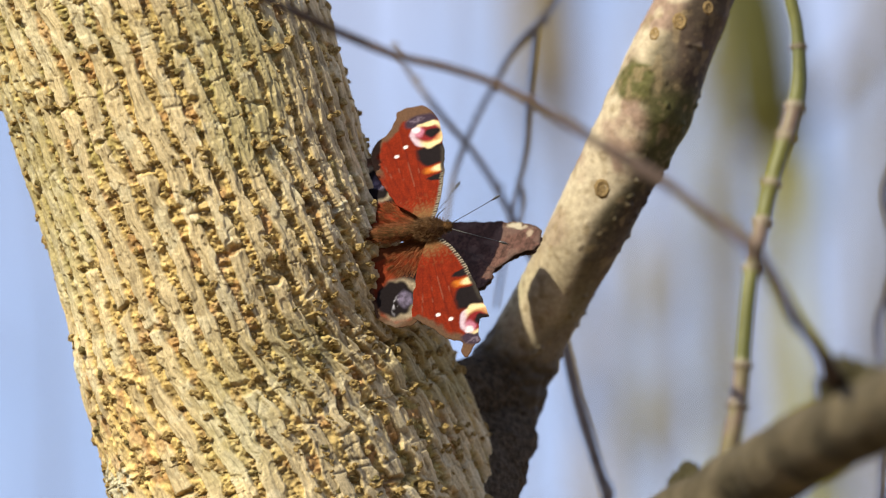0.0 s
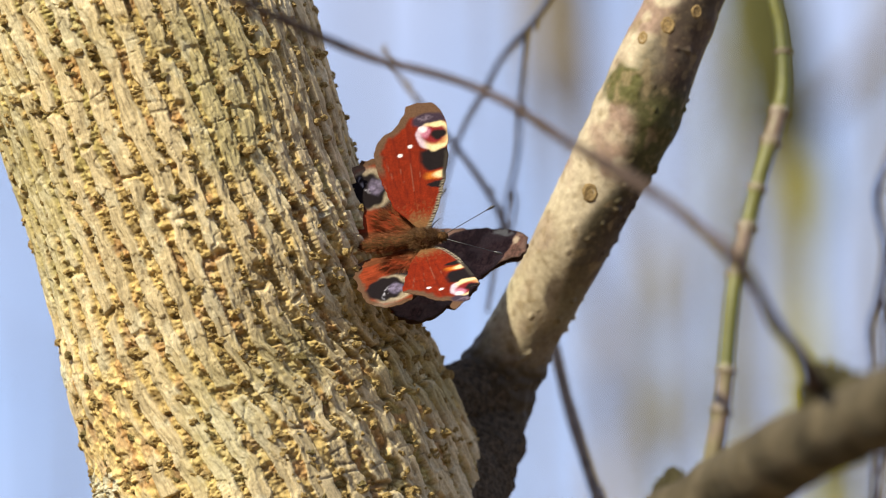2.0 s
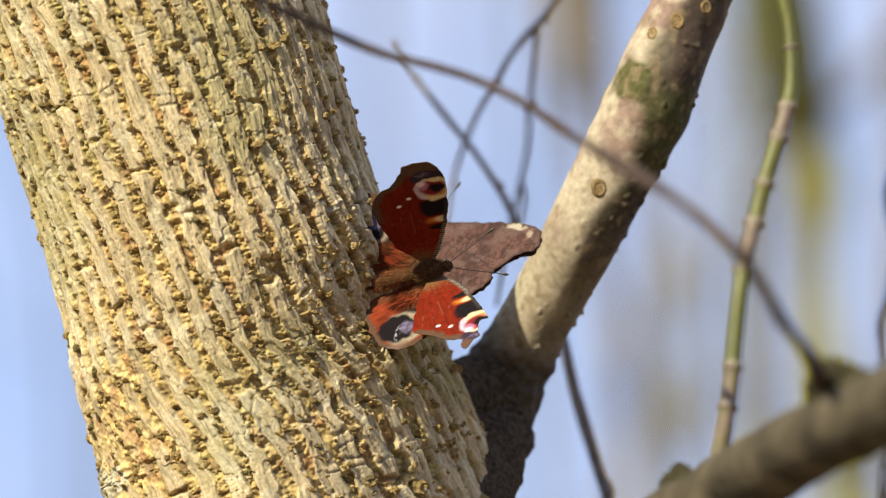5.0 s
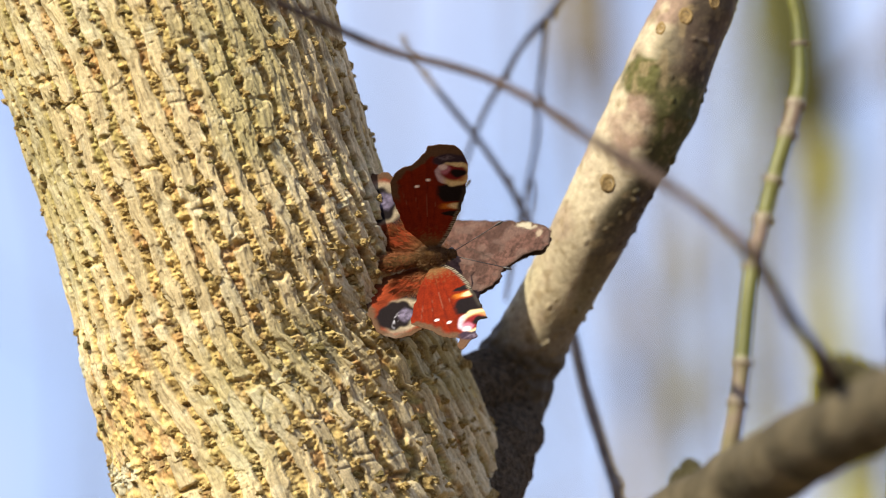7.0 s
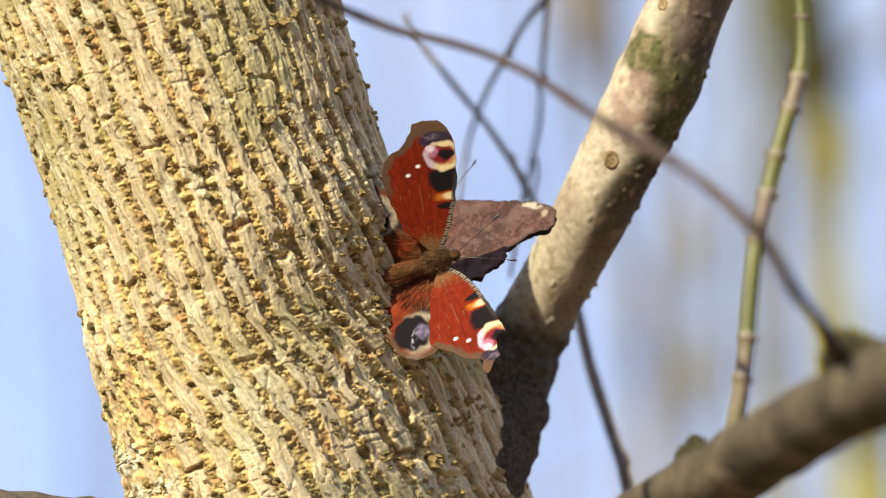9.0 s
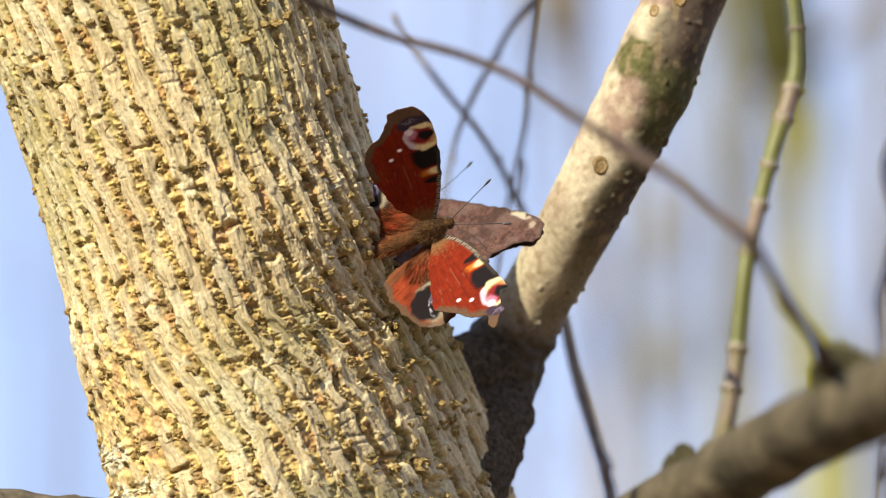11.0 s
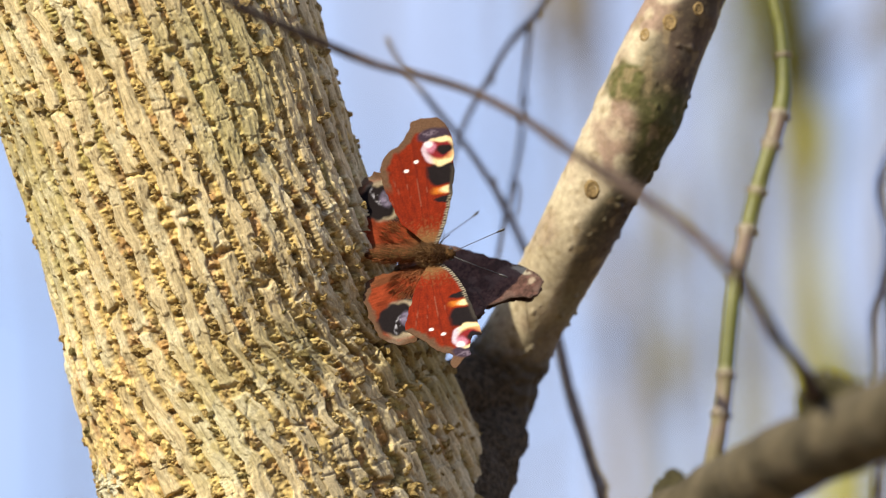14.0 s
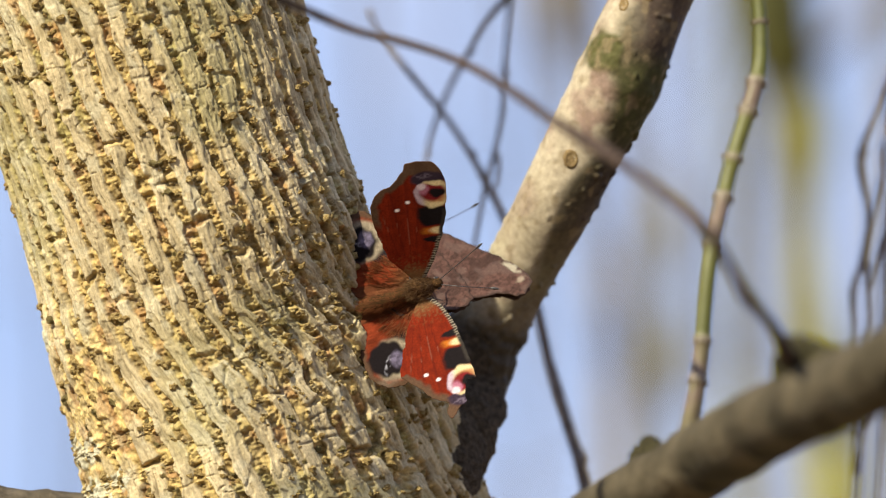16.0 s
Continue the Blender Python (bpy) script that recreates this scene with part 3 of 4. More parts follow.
under(part("side_twig", tube("side_twig", path([(1474, 668, -240, 1.98), (1462, 640, -245, 1.35), (1446, 612, -252, 1.13), (1426, 588, -258, 1.09), (1401, 556, -262, 1.32), (1378, 512, -264, 1.05), (1345, 462, -266, 1.25), (1318, 428, -267, 1.21), (1272, 392, -258, 1.03), (1205, 342, -249, 0.99), (1150, 308, -239, 1.32), (1108, 283, -231, 1.32),
      (1050, 248, -219, 0.95), (1000, 216, -202, 0.95), (935, 176, -185, 0.91), (860, 142, -171, 0.87), (780, 117, -167, 0.87), (700, 98, -166, 0.87), (620, 66, -168, 0.92), (540, 30, -179, 0.97), (450, -12, -197, 0.97), (340, -70, -225, 0.88)]), 12, 240, 0.12, 4, 6),
      RED, None, "thin arching red-brown twig"), BRANCH)


JOINT = plain_material("joint_bark", (0.16, 0.12, 0.085), (0.32, 0.265, 0.21), 1500, 0.7, 0.2, 0.4)


def green_twig():
    rows = path([(1288, 812, -143, 1.95), (1300, 745, -142, 1.75), (1311, 668, -140, 1.62), (1316, 600, -138, 1.60), (1328, 488, -134, 1.60), (1350, 386, -126, 1.62), (1369, 310, -123, 1.62), (1396, 222, -119, 1.70), (1411, 160, -116, 1.62), (1412, 100, -114, 1.40), (1407, 42, -112, 1.30), (1393, -20, -110, 1.30), (1370, -150, -105, 1.20), (1330, -500, -90, 1.00), (1300, -1100, -50, 0.60)])
    root = thing("green_twig", Vector(rows[0][:3]), "slender upright olive-green twig with ringed brown joints", "twig")
    nodes = [(1305, 742, 1), (1311, 668, 1), (1328, 486, 1), (1350, 386, 1), (1369, 310, 1), (1396, 218, 1), (1411, 158, 1), (1407, 40, 1)]
    spots = np.array([on(x, y, -130) for x, y, _ in nodes])
    n, segs = 420, 20
    pts, _ = curve_points(rows, n)
    ang = np.linspace(0, 2 * math.pi, segs, endpoint=False)
    spoke = tube_verts(pts, ang)
    near = np.min(np.linalg.norm(pts[:, None, [0, 2]] - spots[None, :, [0, 2]], axis=2), axis=1) * 1000
    swell = 1 + 0.28 * np.exp(-(near / 0.8) ** 2)
    v = pts[:, None, :3] + spoke * (pts[:, 3] * swell)[:, None, None]
    v = v.reshape(-1, 3)
    p = v * 1000
    green = np.array([0.078, 0.08, 0.010])
    pale = np.array([0.13, 0.122, 0.024])
    brown = np.array([0.155, 0.105, 0.075])
    m = noise3(p * np.array([1, 1, 0.3]), 2.5, 51)[:, None]
    col = green * (1 - m) + pale * m
    z = np.repeat(pts[:, 2], segs)
    woody = np.zeros(len(z))
    for a, b in [((1411, 160), (1394, 225)), ((1350, 386), (1328, 470)), ((1311, 668), (1280, 830))]:
        z1, z0 = on(*a, -130).z, on(*b, -130).z
        woody = np.maximum(woody, step(z0 - 0.001, z0, z) * step(z1 + 0.001, z1, z))
    w = (woody * (0.55 + 0.45 * step(0.3, 0.6, noise3(p, 2, 52))))[:, None]
    col = col * (1 - w) + brown * w
    ring = np.repeat(np.exp(-(near / 0.7) ** 2), segs)[:, None]
    col = col * (1 - ring) + np.array([0.28, 0.23, 0.17]) * ring
    under(part("stem", mesh_from("green_stem", v, grid_faces(n, segs), col), TWIG_GREEN), root)
    # a proud ring at every joint
    for c in spots:
        i = int(np.argmin(np.linalg.norm(pts[:, [0, 2]] - c[[0, 2]], axis=1)))
        i = min(max(i, 3), n - 4)
        way = Vector(pts[i + 2, :3] - pts[i - 2, :3]).normalized()
        mid, r = Vector(pts[i, :3]), pts[i, 3]
        keys = [(*(mid + way * k * MM), r * w) for k, w in ((-0.5, 1.05), (-0.3, 1.34), (-0.05, 1.2), (0.2, 1.4), (0.45, 1.02))]
        under(part("joint", tube("joint", keys, 20, 14, 0.06, 1.2, i), JOINT, None, "pale ringed joint"), root)


green_twig()

TWIGS = [
    ("dark_twig", [(696, 76, 158, 0.83), (705, 98, 158, 0.73), (735, 145, 158, 0.69), (785, 208, 154, 0.77), (838, 272, 153, 0.77), (880, 335, 150, 0.83), (907, 385, 148, 0.92), (925, 420, 146, 0.96), (985, 560, 135, 1.26), (1020, 700, 132, 1.45), (1050, 800, 130, 1.40), (1072, 872, 128, 1.45), (1095, 980, 123, 1.55), (1150, 1400, 45, 2.07), (1050, 2300, 7, 3.01)], "thin dark budded twig"),
    ("dark_twig", [(1478, -650, 12, 1.21), (1300, -500, 60, 0.99), (1130, -270, 147, 0.85), (1030, -90, 168, 0.77), (985, -5, 168, 0.77), (958, 35, 166, 0.83), (930, 66, 166, 0.88), (902, 100, 164, 0.77), (875, 150, 164, 0.73), (842, 210, 162, 0.67), (815, 275, 159, 0.64), (800, 330, 158, 0.58), (788, 410, 154, 0.48)], "thin dark hanging twig"),
    ("dark_twig", [(948, 48, 166, 0.77), (942, 110, 166, 0.67), (935, 190, 164, 0.73), (932, 260, 162, 0.67), (920, 325, 159, 0.67), (905, 388, 150, 0.64), (892, 460, 146, 0.58), (878, 545, 144, 0.48)], "thin dark hanging twig"),
    ("dark_twig", [(918, 320, 159, 0.53), (927, 350, 158, 0.58), (922, 395, 158, 0.44)], "short forked dark twig"),
    ("dark_twig", [(1800, -1690, 60, 1.21), (1770, -900, 162, 1.02), (1690, -200, 188, 0.86), (1660, 60, 190, 0.78), (1640, 180, 190, 0.73), (1612, 290, 190, 0.73), (1600, 345, 190, 0.67), (1618, 420, 190, 0.67), (1598, 500, 190, 0.58), (1580, 570, 190, 0.48)], "thin dark hanging twig"),
    ("dark_twig", [(1660, 60, 190, 0.69), (1655, 120, 195, 0.68), (1640, 300, 195, 0.58), (1622, 430, 195, 0.68), (1608, 560, 195, 0.58), (1595, 700, 195, 0.58), (1560, 900, 195, 0.48)], "thin dark hanging twig"),
]
HANG = plain_material("pink_grey_twig_bark", (0.085, 0.066, 0.068), (0.19, 0.15, 0.15), 400)
TWIGS += [
    ("hanging_twig", [(1800, -1690, 64, 1.23), (1740, -500, 189, 0.90), (1668, 110, 193, 0.78), (1618, 184, 193, 0.69), (1590, 259, 193, 0.69), (1565, 329, 193, 0.90), (1567, 374, 193, 0.95), (1578, 442, 193, 0.62), (1564, 532, 193, 0.67), (1552, 572, 193, 0.90), (1556, 664, 193, 0.56), (1558, 824, 193, 0.56), (1552, 964, 193, 0.34)], "pinkish-grey jointed hanging twig"),
    ("hanging_twig", [(1660, 60, 190, 0.67), (1620, 184, 194, 0.69), (1608, 284, 195, 0.67), (1602, 364, 195, 0.62), (1580, 474, 195, 0.62), (1574, 532, 195, 0.62), (1579, 624, 195, 0.56), (1572, 784, 195, 0.56), (1566, 1004, 195, 0.34)], "pinkish-grey jointed hanging twig"),
    ("hanging_twig", [(1608, 284, 195, 0.67), (1610, 404, 197, 0.67), (1605, 524, 198, 0.67), (1606, 644, 198, 0.62), (1604, 784, 198, 0.56), (1594, 984, 198, 0.34)], "pinkish-grey jointed hanging twig"),
]
for i, (name, rows, label) in enumerate(TWIGS):
    mat = HANG if name == "hanging_twig" else DARK
    root = stem(name, path(rows), mat, label, "twig", 10, 120, 0.12, 20 + i)
    for j in range(2, len(rows) - 1, 3):
        x, y, d, r = rows[j]
        me = lump("bud", r * 1.5 * MM, i * 7 + j, (0.8, 0.8, 1.3), 2)
        ob = under(part("bud", me, mat), root)
        ob.matrix_basis = Matrix.Translation(on(x + 3, y, d))


# ---------------------------------------------------------------- the wood behind
def far(x, y, dist):
    """A point of the wood behind, so many metres from the eye."""
    return on(x, y, (dist - REACH) * 1000)


def pole(x0, x1, dist, r, mat, label, seed, twigs=6, bottom=None):
    """A slender far tree: a stem from the ground to above the view, with long upright side shoots."""
    rng = random.Random(seed)
    r *= 0.8
    low, high = far(x0, 900, dist), far(x1, -50, dist)
    way = (high - low).normalized()
    foot = Vector((low.x + rng.uniform(-0.15, 0.15), low.y - 0.2, -0.05))
    top = high + way * rng.uniform(1.2, 2.2)
    root = thing("far_tree", foot, label, "tree", "slender trees of the wood behind")
    keys = [(*foot, r * 1.5), (*((foot + low) / 2), r * 1.25), (*low, r), (*high, r * 0.8), (*top, r * 0.2)]
    under(part("trunk", tube("far_trunk", keys, 10, 60, 0.1, 120, seed), mat), root)
    verts, faces = [], []
    for j in range(int(twigs * 0.45)):
        u = rng.uniform(-0.8, 1.3)
        a = low + (high - low) * u
        b = a + Vector((rng.uniform(-0.5, 0.5), rng.uniform(-0.4, 0.4), rng.uniform(0.15, 1.1)))
        c = (a + b) / 2 + Vector((rng.uniform(-0.06, 0.06), 0, -0.08))
        me = tube("shoot", [(*a, r * 0.42), (*c, r * 0.3), (*b, r * 0.1)], 6, 14, 0.1, 100, seed + j)
        k = len(verts)
        verts += [v.co.copy() for v in me.vertices]
        faces += [tuple(k + i for i in p.vertices) for p in me.polygons]
        bpy.data.meshes.remove(me)
    under(part("crown", mesh_from("far_crown", verts, faces), mat), root)


POLES = [
    (640, 600, 9.0, 0.014, POLE_GREY, 6), (1590, 1640, 9.5, 0.018, POLE_LILAC, 9), (1075, 1010, 11, 0.02, POLE_LILAC, 9), (60, -60, 12, 0.012, POLE_LILAC, 5),
    (1225, 1235, 13, 0.022, POLE_LILAC, 6), (890, 860, 10, 0.014, POLE_GREY, 8), (720, 770, 14, 0.014, POLE_LILAC, 9), (1330, 1250, 15, 0.02, POLE_LILAC, 9),
    (1500, 1540, 14, 0.018, POLE_LILAC, 8), (130, 60, 9, 0.008, POLE_LILAC, 6), (1345, 1310, 12, 0.02, POLE_GREY, 5), (1700, 1690, 10, 0.03, POLE_GREY, 6),
]
for i, (x0, x1, dist, r, mat, tw) in enumerate(POLES):
    pole(x0, x1, dist, r, mat, "slender bare grey-brown tree" if mat is POLE_GREY else "slender bare tree with smooth lilac-grey bark", 40 + i, tw)


ALGAE = tint_material("algae_bark", 0.9, 0.1, 30, 0.5)


def near_pole(rows, dist, shades, label, seed):
    """A nearer slender stem behind the fork, uneven and burred. Rows of (across, down, width) on the sheet; shades of (down, colour)."""
    k = dist / REACH / 8 * MM
    keys = [(*far(x, y, dist), w * k * 0.7) for x, y, w in rows]
    foot = Vector(keys[-1][:3])
    if rows[-1][1] > 880:
        foot = Vector((foot.x, foot.y, -0.05))
        mid = (Vector(keys[-1][:3]) + foot) / 2
        keys += [(mid.x + 0.05, mid.y, mid.z, keys[-1][3] * 1.15), (*foot, keys[-1][3] * 1.5)]
    if rows[0][1] < 0:
        a, b = Vector(keys[0][:3]), Vector(keys[1][:3])
        top = a + (a - b).normalized() * 1.6
        keys = [(*top, keys[0][3] * 0.25)] + keys
    downs, cols = [r[0] for r in shades], np.array([r[1] for r in shades])

    def tint(v, pts):
        z = (np.asarray(v) - np.array(FORK.translation)) @ np.array(FORK.to_3x3())
        down = 441 - z[:, 2] / k
        base = np.column_stack([np.interp(down, downs, cols[:, j]) for j in range(3)])
        return base * (0.7 + 0.6 * noise3(np.asarray(v) * 1000, 40, seed))[:, None]

    root = thing("far_tree", foot, label, "tree", "slender trees of the wood behind")
    under(part("trunk", tube("near_trunk", keys, 14, 160, 0.16, 40, seed, tint), ALGAE), root)
    rng = random.Random(seed)
    verts, faces = [], []
    a0, a1 = Vector(keys[0][:3]), Vector(keys[2][:3])
    for j in range(9):
        a = a0 + (a1 - a0) * rng.uniform(0.1, 0.9)
        b = a + Vector((rng.uniform(-0.5, 0.5), rng.uniform(-0.4, 0.4), rng.uniform(0.4, 1.1)))
        c = (a + b) / 2 + Vector((rng.uniform(-0.06, 0.06), 0, -0.08))
        me = tube("shoot", [(*a, 0.006), (*c, 0.004), (*b, 0.0015)], 6, 14, 0.1, 100, seed + j)
        n = len(verts)
        verts += [v.co.copy() for v in me.vertices]
        faces += [tuple(n + i for i in p.vertices) for p in me.polygons]
        bpy.data.meshes.remove(me)
    under(part("crown", mesh_from("near_crown", verts, faces), POLE_GREY), root)
    return root


OLIVE, YELLOW = (0.075, 0.073, 0.026), (0.26, 0.235, 0.045)
TAN, PALE = (0.22, 0.17, 0.085), (0.26, 0.24, 0.11)
algae_tree = near_pole([(1318, -70, 92), (1335, 40, 90), (1352, 130, 84), (1376, 220, 60), (1402, 320, 72), (1408, 380, 60), (1404, 460, 34), (1408, 600, 38), (1424, 720, 52), (1446, 860, 70), (1456, 1000, 64)], 4.8,
                       [(0, OLIVE), (190, (0.09, 0.085, 0.03)), (300, YELLOW), (900, YELLOW)], "slender tree green and yellow with algae, burred stem", 61)
k = 4.8 / REACH
under(part("side_limb", tube("far_limb", [(*far(x, y, 4.8), w * k / 16 * MM) for x, y, w in [(1368, 215, 30), (1440, 190, 30), (1510, 110, 36), (1590, 20, 40), (1720, -120, 34), (1900, -300, 12)]], 10, 60, 0.12, 40, 9), POLE_GREY, None, "grey side limb"), algae_tree)
near_pole([(1245, -60, 18), (1250, 200, 22), (1262, 400, 30), (1268, 520, 22), (1268, 640, 30), (1278, 760, 26), (1280, 920, 30)], 6.2, [(0, PALE), (900, PALE)], "slender pale olive sapling", 62)
near_pole([(1140, -80, 14), (1146, 300, 16), (1150, 430, 26), (1150, 500, 58), (1147, 570, 40), (1150, 640, 22), (1153, 700, 50), (1152, 760, 58), (1150, 830, 26), (1158, 930, 22)], 5.4, [(0, TAN), (900, (0.2, 0.17, 0.06))], "slender burred ochre sapling", 63)
near_pole([(950, -80, 62), (958, 60, 54), (966, 180, 44), (978, 300, 24), (990, 460, 16), (1030, 560, 26), (1044, 640, 44), (1050, 730, 34), (1066, 900, 40)], 6.0, [(0, TAN), (900, (0.2, 0.165, 0.12))], "slender tan sapling with a crooked stem", 64)
near_pole([(1566, -80, 30), (1556, 200, 34), (1540, 420, 26), (1550, 640, 34), (1560, 930, 30)], 7.0, [(0, (0.2, 0.18, 0.14)), (900, (0.22, 0.19, 0.13))], "slender grey bare sapling stem", 65)

# ---------------------------------------------------------------- butterflies
SPAN = 0.945          # length of the wings against their drawn outlines
FORE = [(0.0, 0.0), (1.8, 0.8), (3.5, 4.1), (5.3, 8.4), (6.7, 12.8), (7.7, 18.0), (8.2, 22.8), (8.2, 26.6), (7.2, 29.5), (5.7, 31.2), (3.2, 31.8), (1.5, 31.5), (-0.1, 31.3), (-0.7, 29.8), (-2.3, 27.5), (-3.6, 26.0), (-5.0, 25.5), (-6.7, 24.6),
        (-7.7, 23.3), (-8.4, 20.6), (-8.2, 17.2), (-7.4, 13.4), (-6.4, 9.5), (-5.2, 6.2), (-3.2, 3.8), (-1.2, 1.2)]
FORE_TORN = [(0.0, 0.0), (1.8, 0.8), (4.1, 3.9), (5.7, 8.1), (6.6, 12.8), (7.4, 17.5), (7.9, 22.0), (7.9, 23.5), (6.0, 23.3), (5.0, 25.2), (4.6, 26.8), (4.8, 28.3), (3.0, 29.4), (0.8, 31.6), (0.0, 29.7), (0.8, 27.7), (-1.1, 26.3),
             (-2.8, 25.0), (-5.2, 21.8), (-6.7, 20.1), (-8.3, 18.4), (-8.0, 16.0), (-6.2, 11.5), (-4.2, 6.5), (-2.4, 3.2)]
FORE_LEAN = [(0.0, 0.0), (3.5, 0.7), (5.2, 5.4), (6.4, 12.3), (7.3, 18.6), (7.4, 23.3), (6.7, 27.2), (4.8, 29.2), (2.4, 29.7), (-0.6, 29.1), (-1.7, 26.6), (-4.2, 24.3), (-7.6, 22.2), (-8.7, 20.4), (-8.0, 16.7), (-6.4, 11.9), (-4.4, 7.3), (-2.0, 2.2)]
HIND = [(0.0, 0.0), (-1.2, 4.0), (-2.5, 9.0), (-3.9, 13.0), (-5.4, 16.4), (-8.0, 18.4), (-11.0, 19.0), (-14.0, 18.0), (-16.0, 15.6), (-17.0, 12.0), (-17.4, 8.0), (-17.2, 4.0), (-16.2, 1.0), (-14.0, -0.8), (-8.0, -0.6), (-3.0, -0.4)]
HIND_LEAN = [(0.0, 0.0), (-1.0, 6.0), (-2.5, 12.0), (-4.5, 18.0), (-7.5, 22.2), (-10.5, 23.2), (-13.0, 22.0), (-15.5, 20.4), (-17.6, 20.6), (-18.3, 18.6), (-20.5, 17.4), (-23.0, 15.6), (-24.3, 13.0), (-23.6, 8.5), (-21.0, 5.0), (-16.0, 1.5), (-8.0, 0.0)]


def closed_curve(keys, n):
    k = np.array(keys, float)
    m = len(k)
    out = []
    for i in range(m):
        a, b, c, d = k[i - 1], k[i], k[(i + 1) % m], k[(i + 2) % m]
        for u in np.linspace(0, 1, n, endpoint=False):
            t = 0.75
            cr = 0.5 * (2 * b + (c - a) * u + (2 * a - 5 * b + 4 * c - d) * u * u + (3 * b - a - 3 * c + d) * u ** 3)
            out.append(t * cr + (1 - t) * (b + (c - b) * u))
    return np.array(out)


def inside(poly, p):
    x, y = p[:, 0], p[:, 1]
    hit = np.zeros(len(p), bool)
    for (x0, y0), (x1, y1) in zip(poly, np.roll(poly, -1, 0)):
        cross = (y0 > y) != (y1 > y)
        hit ^= cross & (x < (x1 - x0) * (y - y0) / (y1 - y0 + 1e-12) + x0)
    return hit


def rim(poly, p):
    """Distance of points to the outline, and the share of the way round at which it is nearest."""
    best = np.full(len(p), 1e9)
    where = np.zeros(len(p))
    for i, (a, b) in enumerate(zip(poly, np.roll(poly, -1, 0))):
        ab = b - a
        u = np.clip(((p - a) @ ab) / (ab @ ab + 1e-12), 0, 1)
        d = np.linalg.norm(p - a - u[:, None] * ab, axis=1)
        w = d < best
        best[w], where[w] = d[w], (i + u[w]) / len(poly)
    return best, where


RUST, BLACK = np.array([0.145, 0.0135, 0.004]), np.array([0.010, 0.007, 0.008])
CREAM, AMBER = np.array([0.62, 0.48, 0.27]), np.array([0.45, 0.13, 0.015])
BROWN = np.array([0.075, 0.04, 0.024])


def lay(col, c, w):
    w = np.clip(w, 0, 1)[:, None]
    return col * (1 - w) + np.asarray(c) * w


def disc(x, y, cx, cy, rx, ry, soft=0.25):
    d = np.sqrt(((x - cx) / rx) ** 2 + ((y - cy) / ry) ** 2)
    return step(1 + soft, 1 - soft, d)


def fore_top(p, d, where):
    x, y = p[:, 0], p[:, 1] / 0.92
    q = np.column_stack([x, y, 0 * x])
    n1, n2 = noise3(q, 1.2, 61), noise3(q, 0.45, 62)
    jx, jy = x + (n1 - 0.5) * 0.6, y + (noise3(q, 1.2, 63) - 0.5) * 0.6
    fib = noise3(np.column_stack([x * 1.0, y * 0.12, 0 * x]), 0.4, 59)
    col = np.tile(RUST, (len(x), 1)) * (0.72 + 0.3 * n1 + 0.3 * fib)[:, None]
    # veins, darker and fine, with worn pale scratches along them
    ang = np.degrees(np.arctan2(x + 1, y + 2))
    for a in (-21, -13, -6, 1, 7):
        near = np.abs(np.radians(ang - a))
        col = lay(col, RUST * 0.5, 0.5 * step(0.014, 0.004, near) * step(5, 9, y))
        col = lay(col, (0.30, 0.11, 0.07), 0.35 * step(0.012, 0.004, near) * step(0.66, 0.74, noise3(np.column_stack([x * 3, y * 0.6, 0 * x]), 1.0, 58 + a)) * step(4, 8, y) * step(21, 17, y))
    # dusty olive base
    col = lay(col, (0.15, 0.085, 0.035), 0.8 * step(6.5, 2, np.hypot(x, y)) + 0.45 * step(0.6, 0.8, n2) * step(10, 4, y))
    # outer brown border
    outer = ((where > 0.40) & (where < 0.80)) * 1.0
    col = lay(col, BROWN * 1.25, step(2.1, 1.1, d + (n1 - 0.5) * 0.9) * outer * step(15, 19, y))
    col = lay(col, BROWN * 1.35, step(30.4, 31.6, jy + 0.25 * jx))
    # dark patches on the front edge, with amber and cream between
    col = lay(col, AMBER, disc(jx, jy, 4.6, 14.4, 2.7, 1.0, 0.35) * 0.9)
    wedge = step(15.5, 16.0, jy - 0.05 * jx) * step(22.0, 21.2, jy + 0.12 * np.abs(jx - 5.0)) * step(0.8, 2.2, jx + 0.55 * (jy - 18.5) * (jy < 18.5))
    col = lay(col, BLACK, wedge)
    col = lay(col, CREAM, disc(jx, jy, 6.4, 14.4, 2.5, 1.0, 0.3))
    col = lay(col, BLACK, disc(jx, jy, 4.8, 12.1, 2.4, 0.75, 0.2))
    # eye near the tip: dusky cap, pale ring open to the front, maroon heart
    col = lay(col, (0.035, 0.022, 0.036), disc(jx, jy, 4.6, 29.4, 3.7, 2.0, 0.2))
    col = lay(col, (0.16, 0.12, 0.16), disc(jx, jy, 3.6, 30.2, 1.8, 0.6, 0.5) * 0.7 * step(0.35, 0.6, n2))
    ring = disc(jx, jy, 5.2, 25.0, 4.0, 3.9, 0.07)
    left = step(3.9, 2.2, jx)[:, None]
    col = col * (1 - ring[:, None]) + (CREAM * (1 - left) + np.array([0.47, 0.35, 0.42]) * left) * ring[:, None]
    col = lay(col, AMBER * 0.8, disc(jx, jy, 5.9, 23.6, 2.2, 1.0, 0.35) * 0.7)
    col = lay(col, (0.17, 0.014, 0.016), disc(jx, jy, 5.2, 25.6, 2.9, 2.6, 0.2))
    col = lay(col, (0.42, 0.16, 0.24), disc(jx, jy, 3.3, 26.4, 1.1, 1.5, 0.4) * 0.8)
    col = lay(col, BLACK, disc(jx, jy, 6.3, 25.3, 1.9, 1.3, 0.25))
    col = lay(col, (0.66, 0.52, 0.56), disc(jx, jy, 2.9, 27.2, 0.75, 0.75, 0.4))
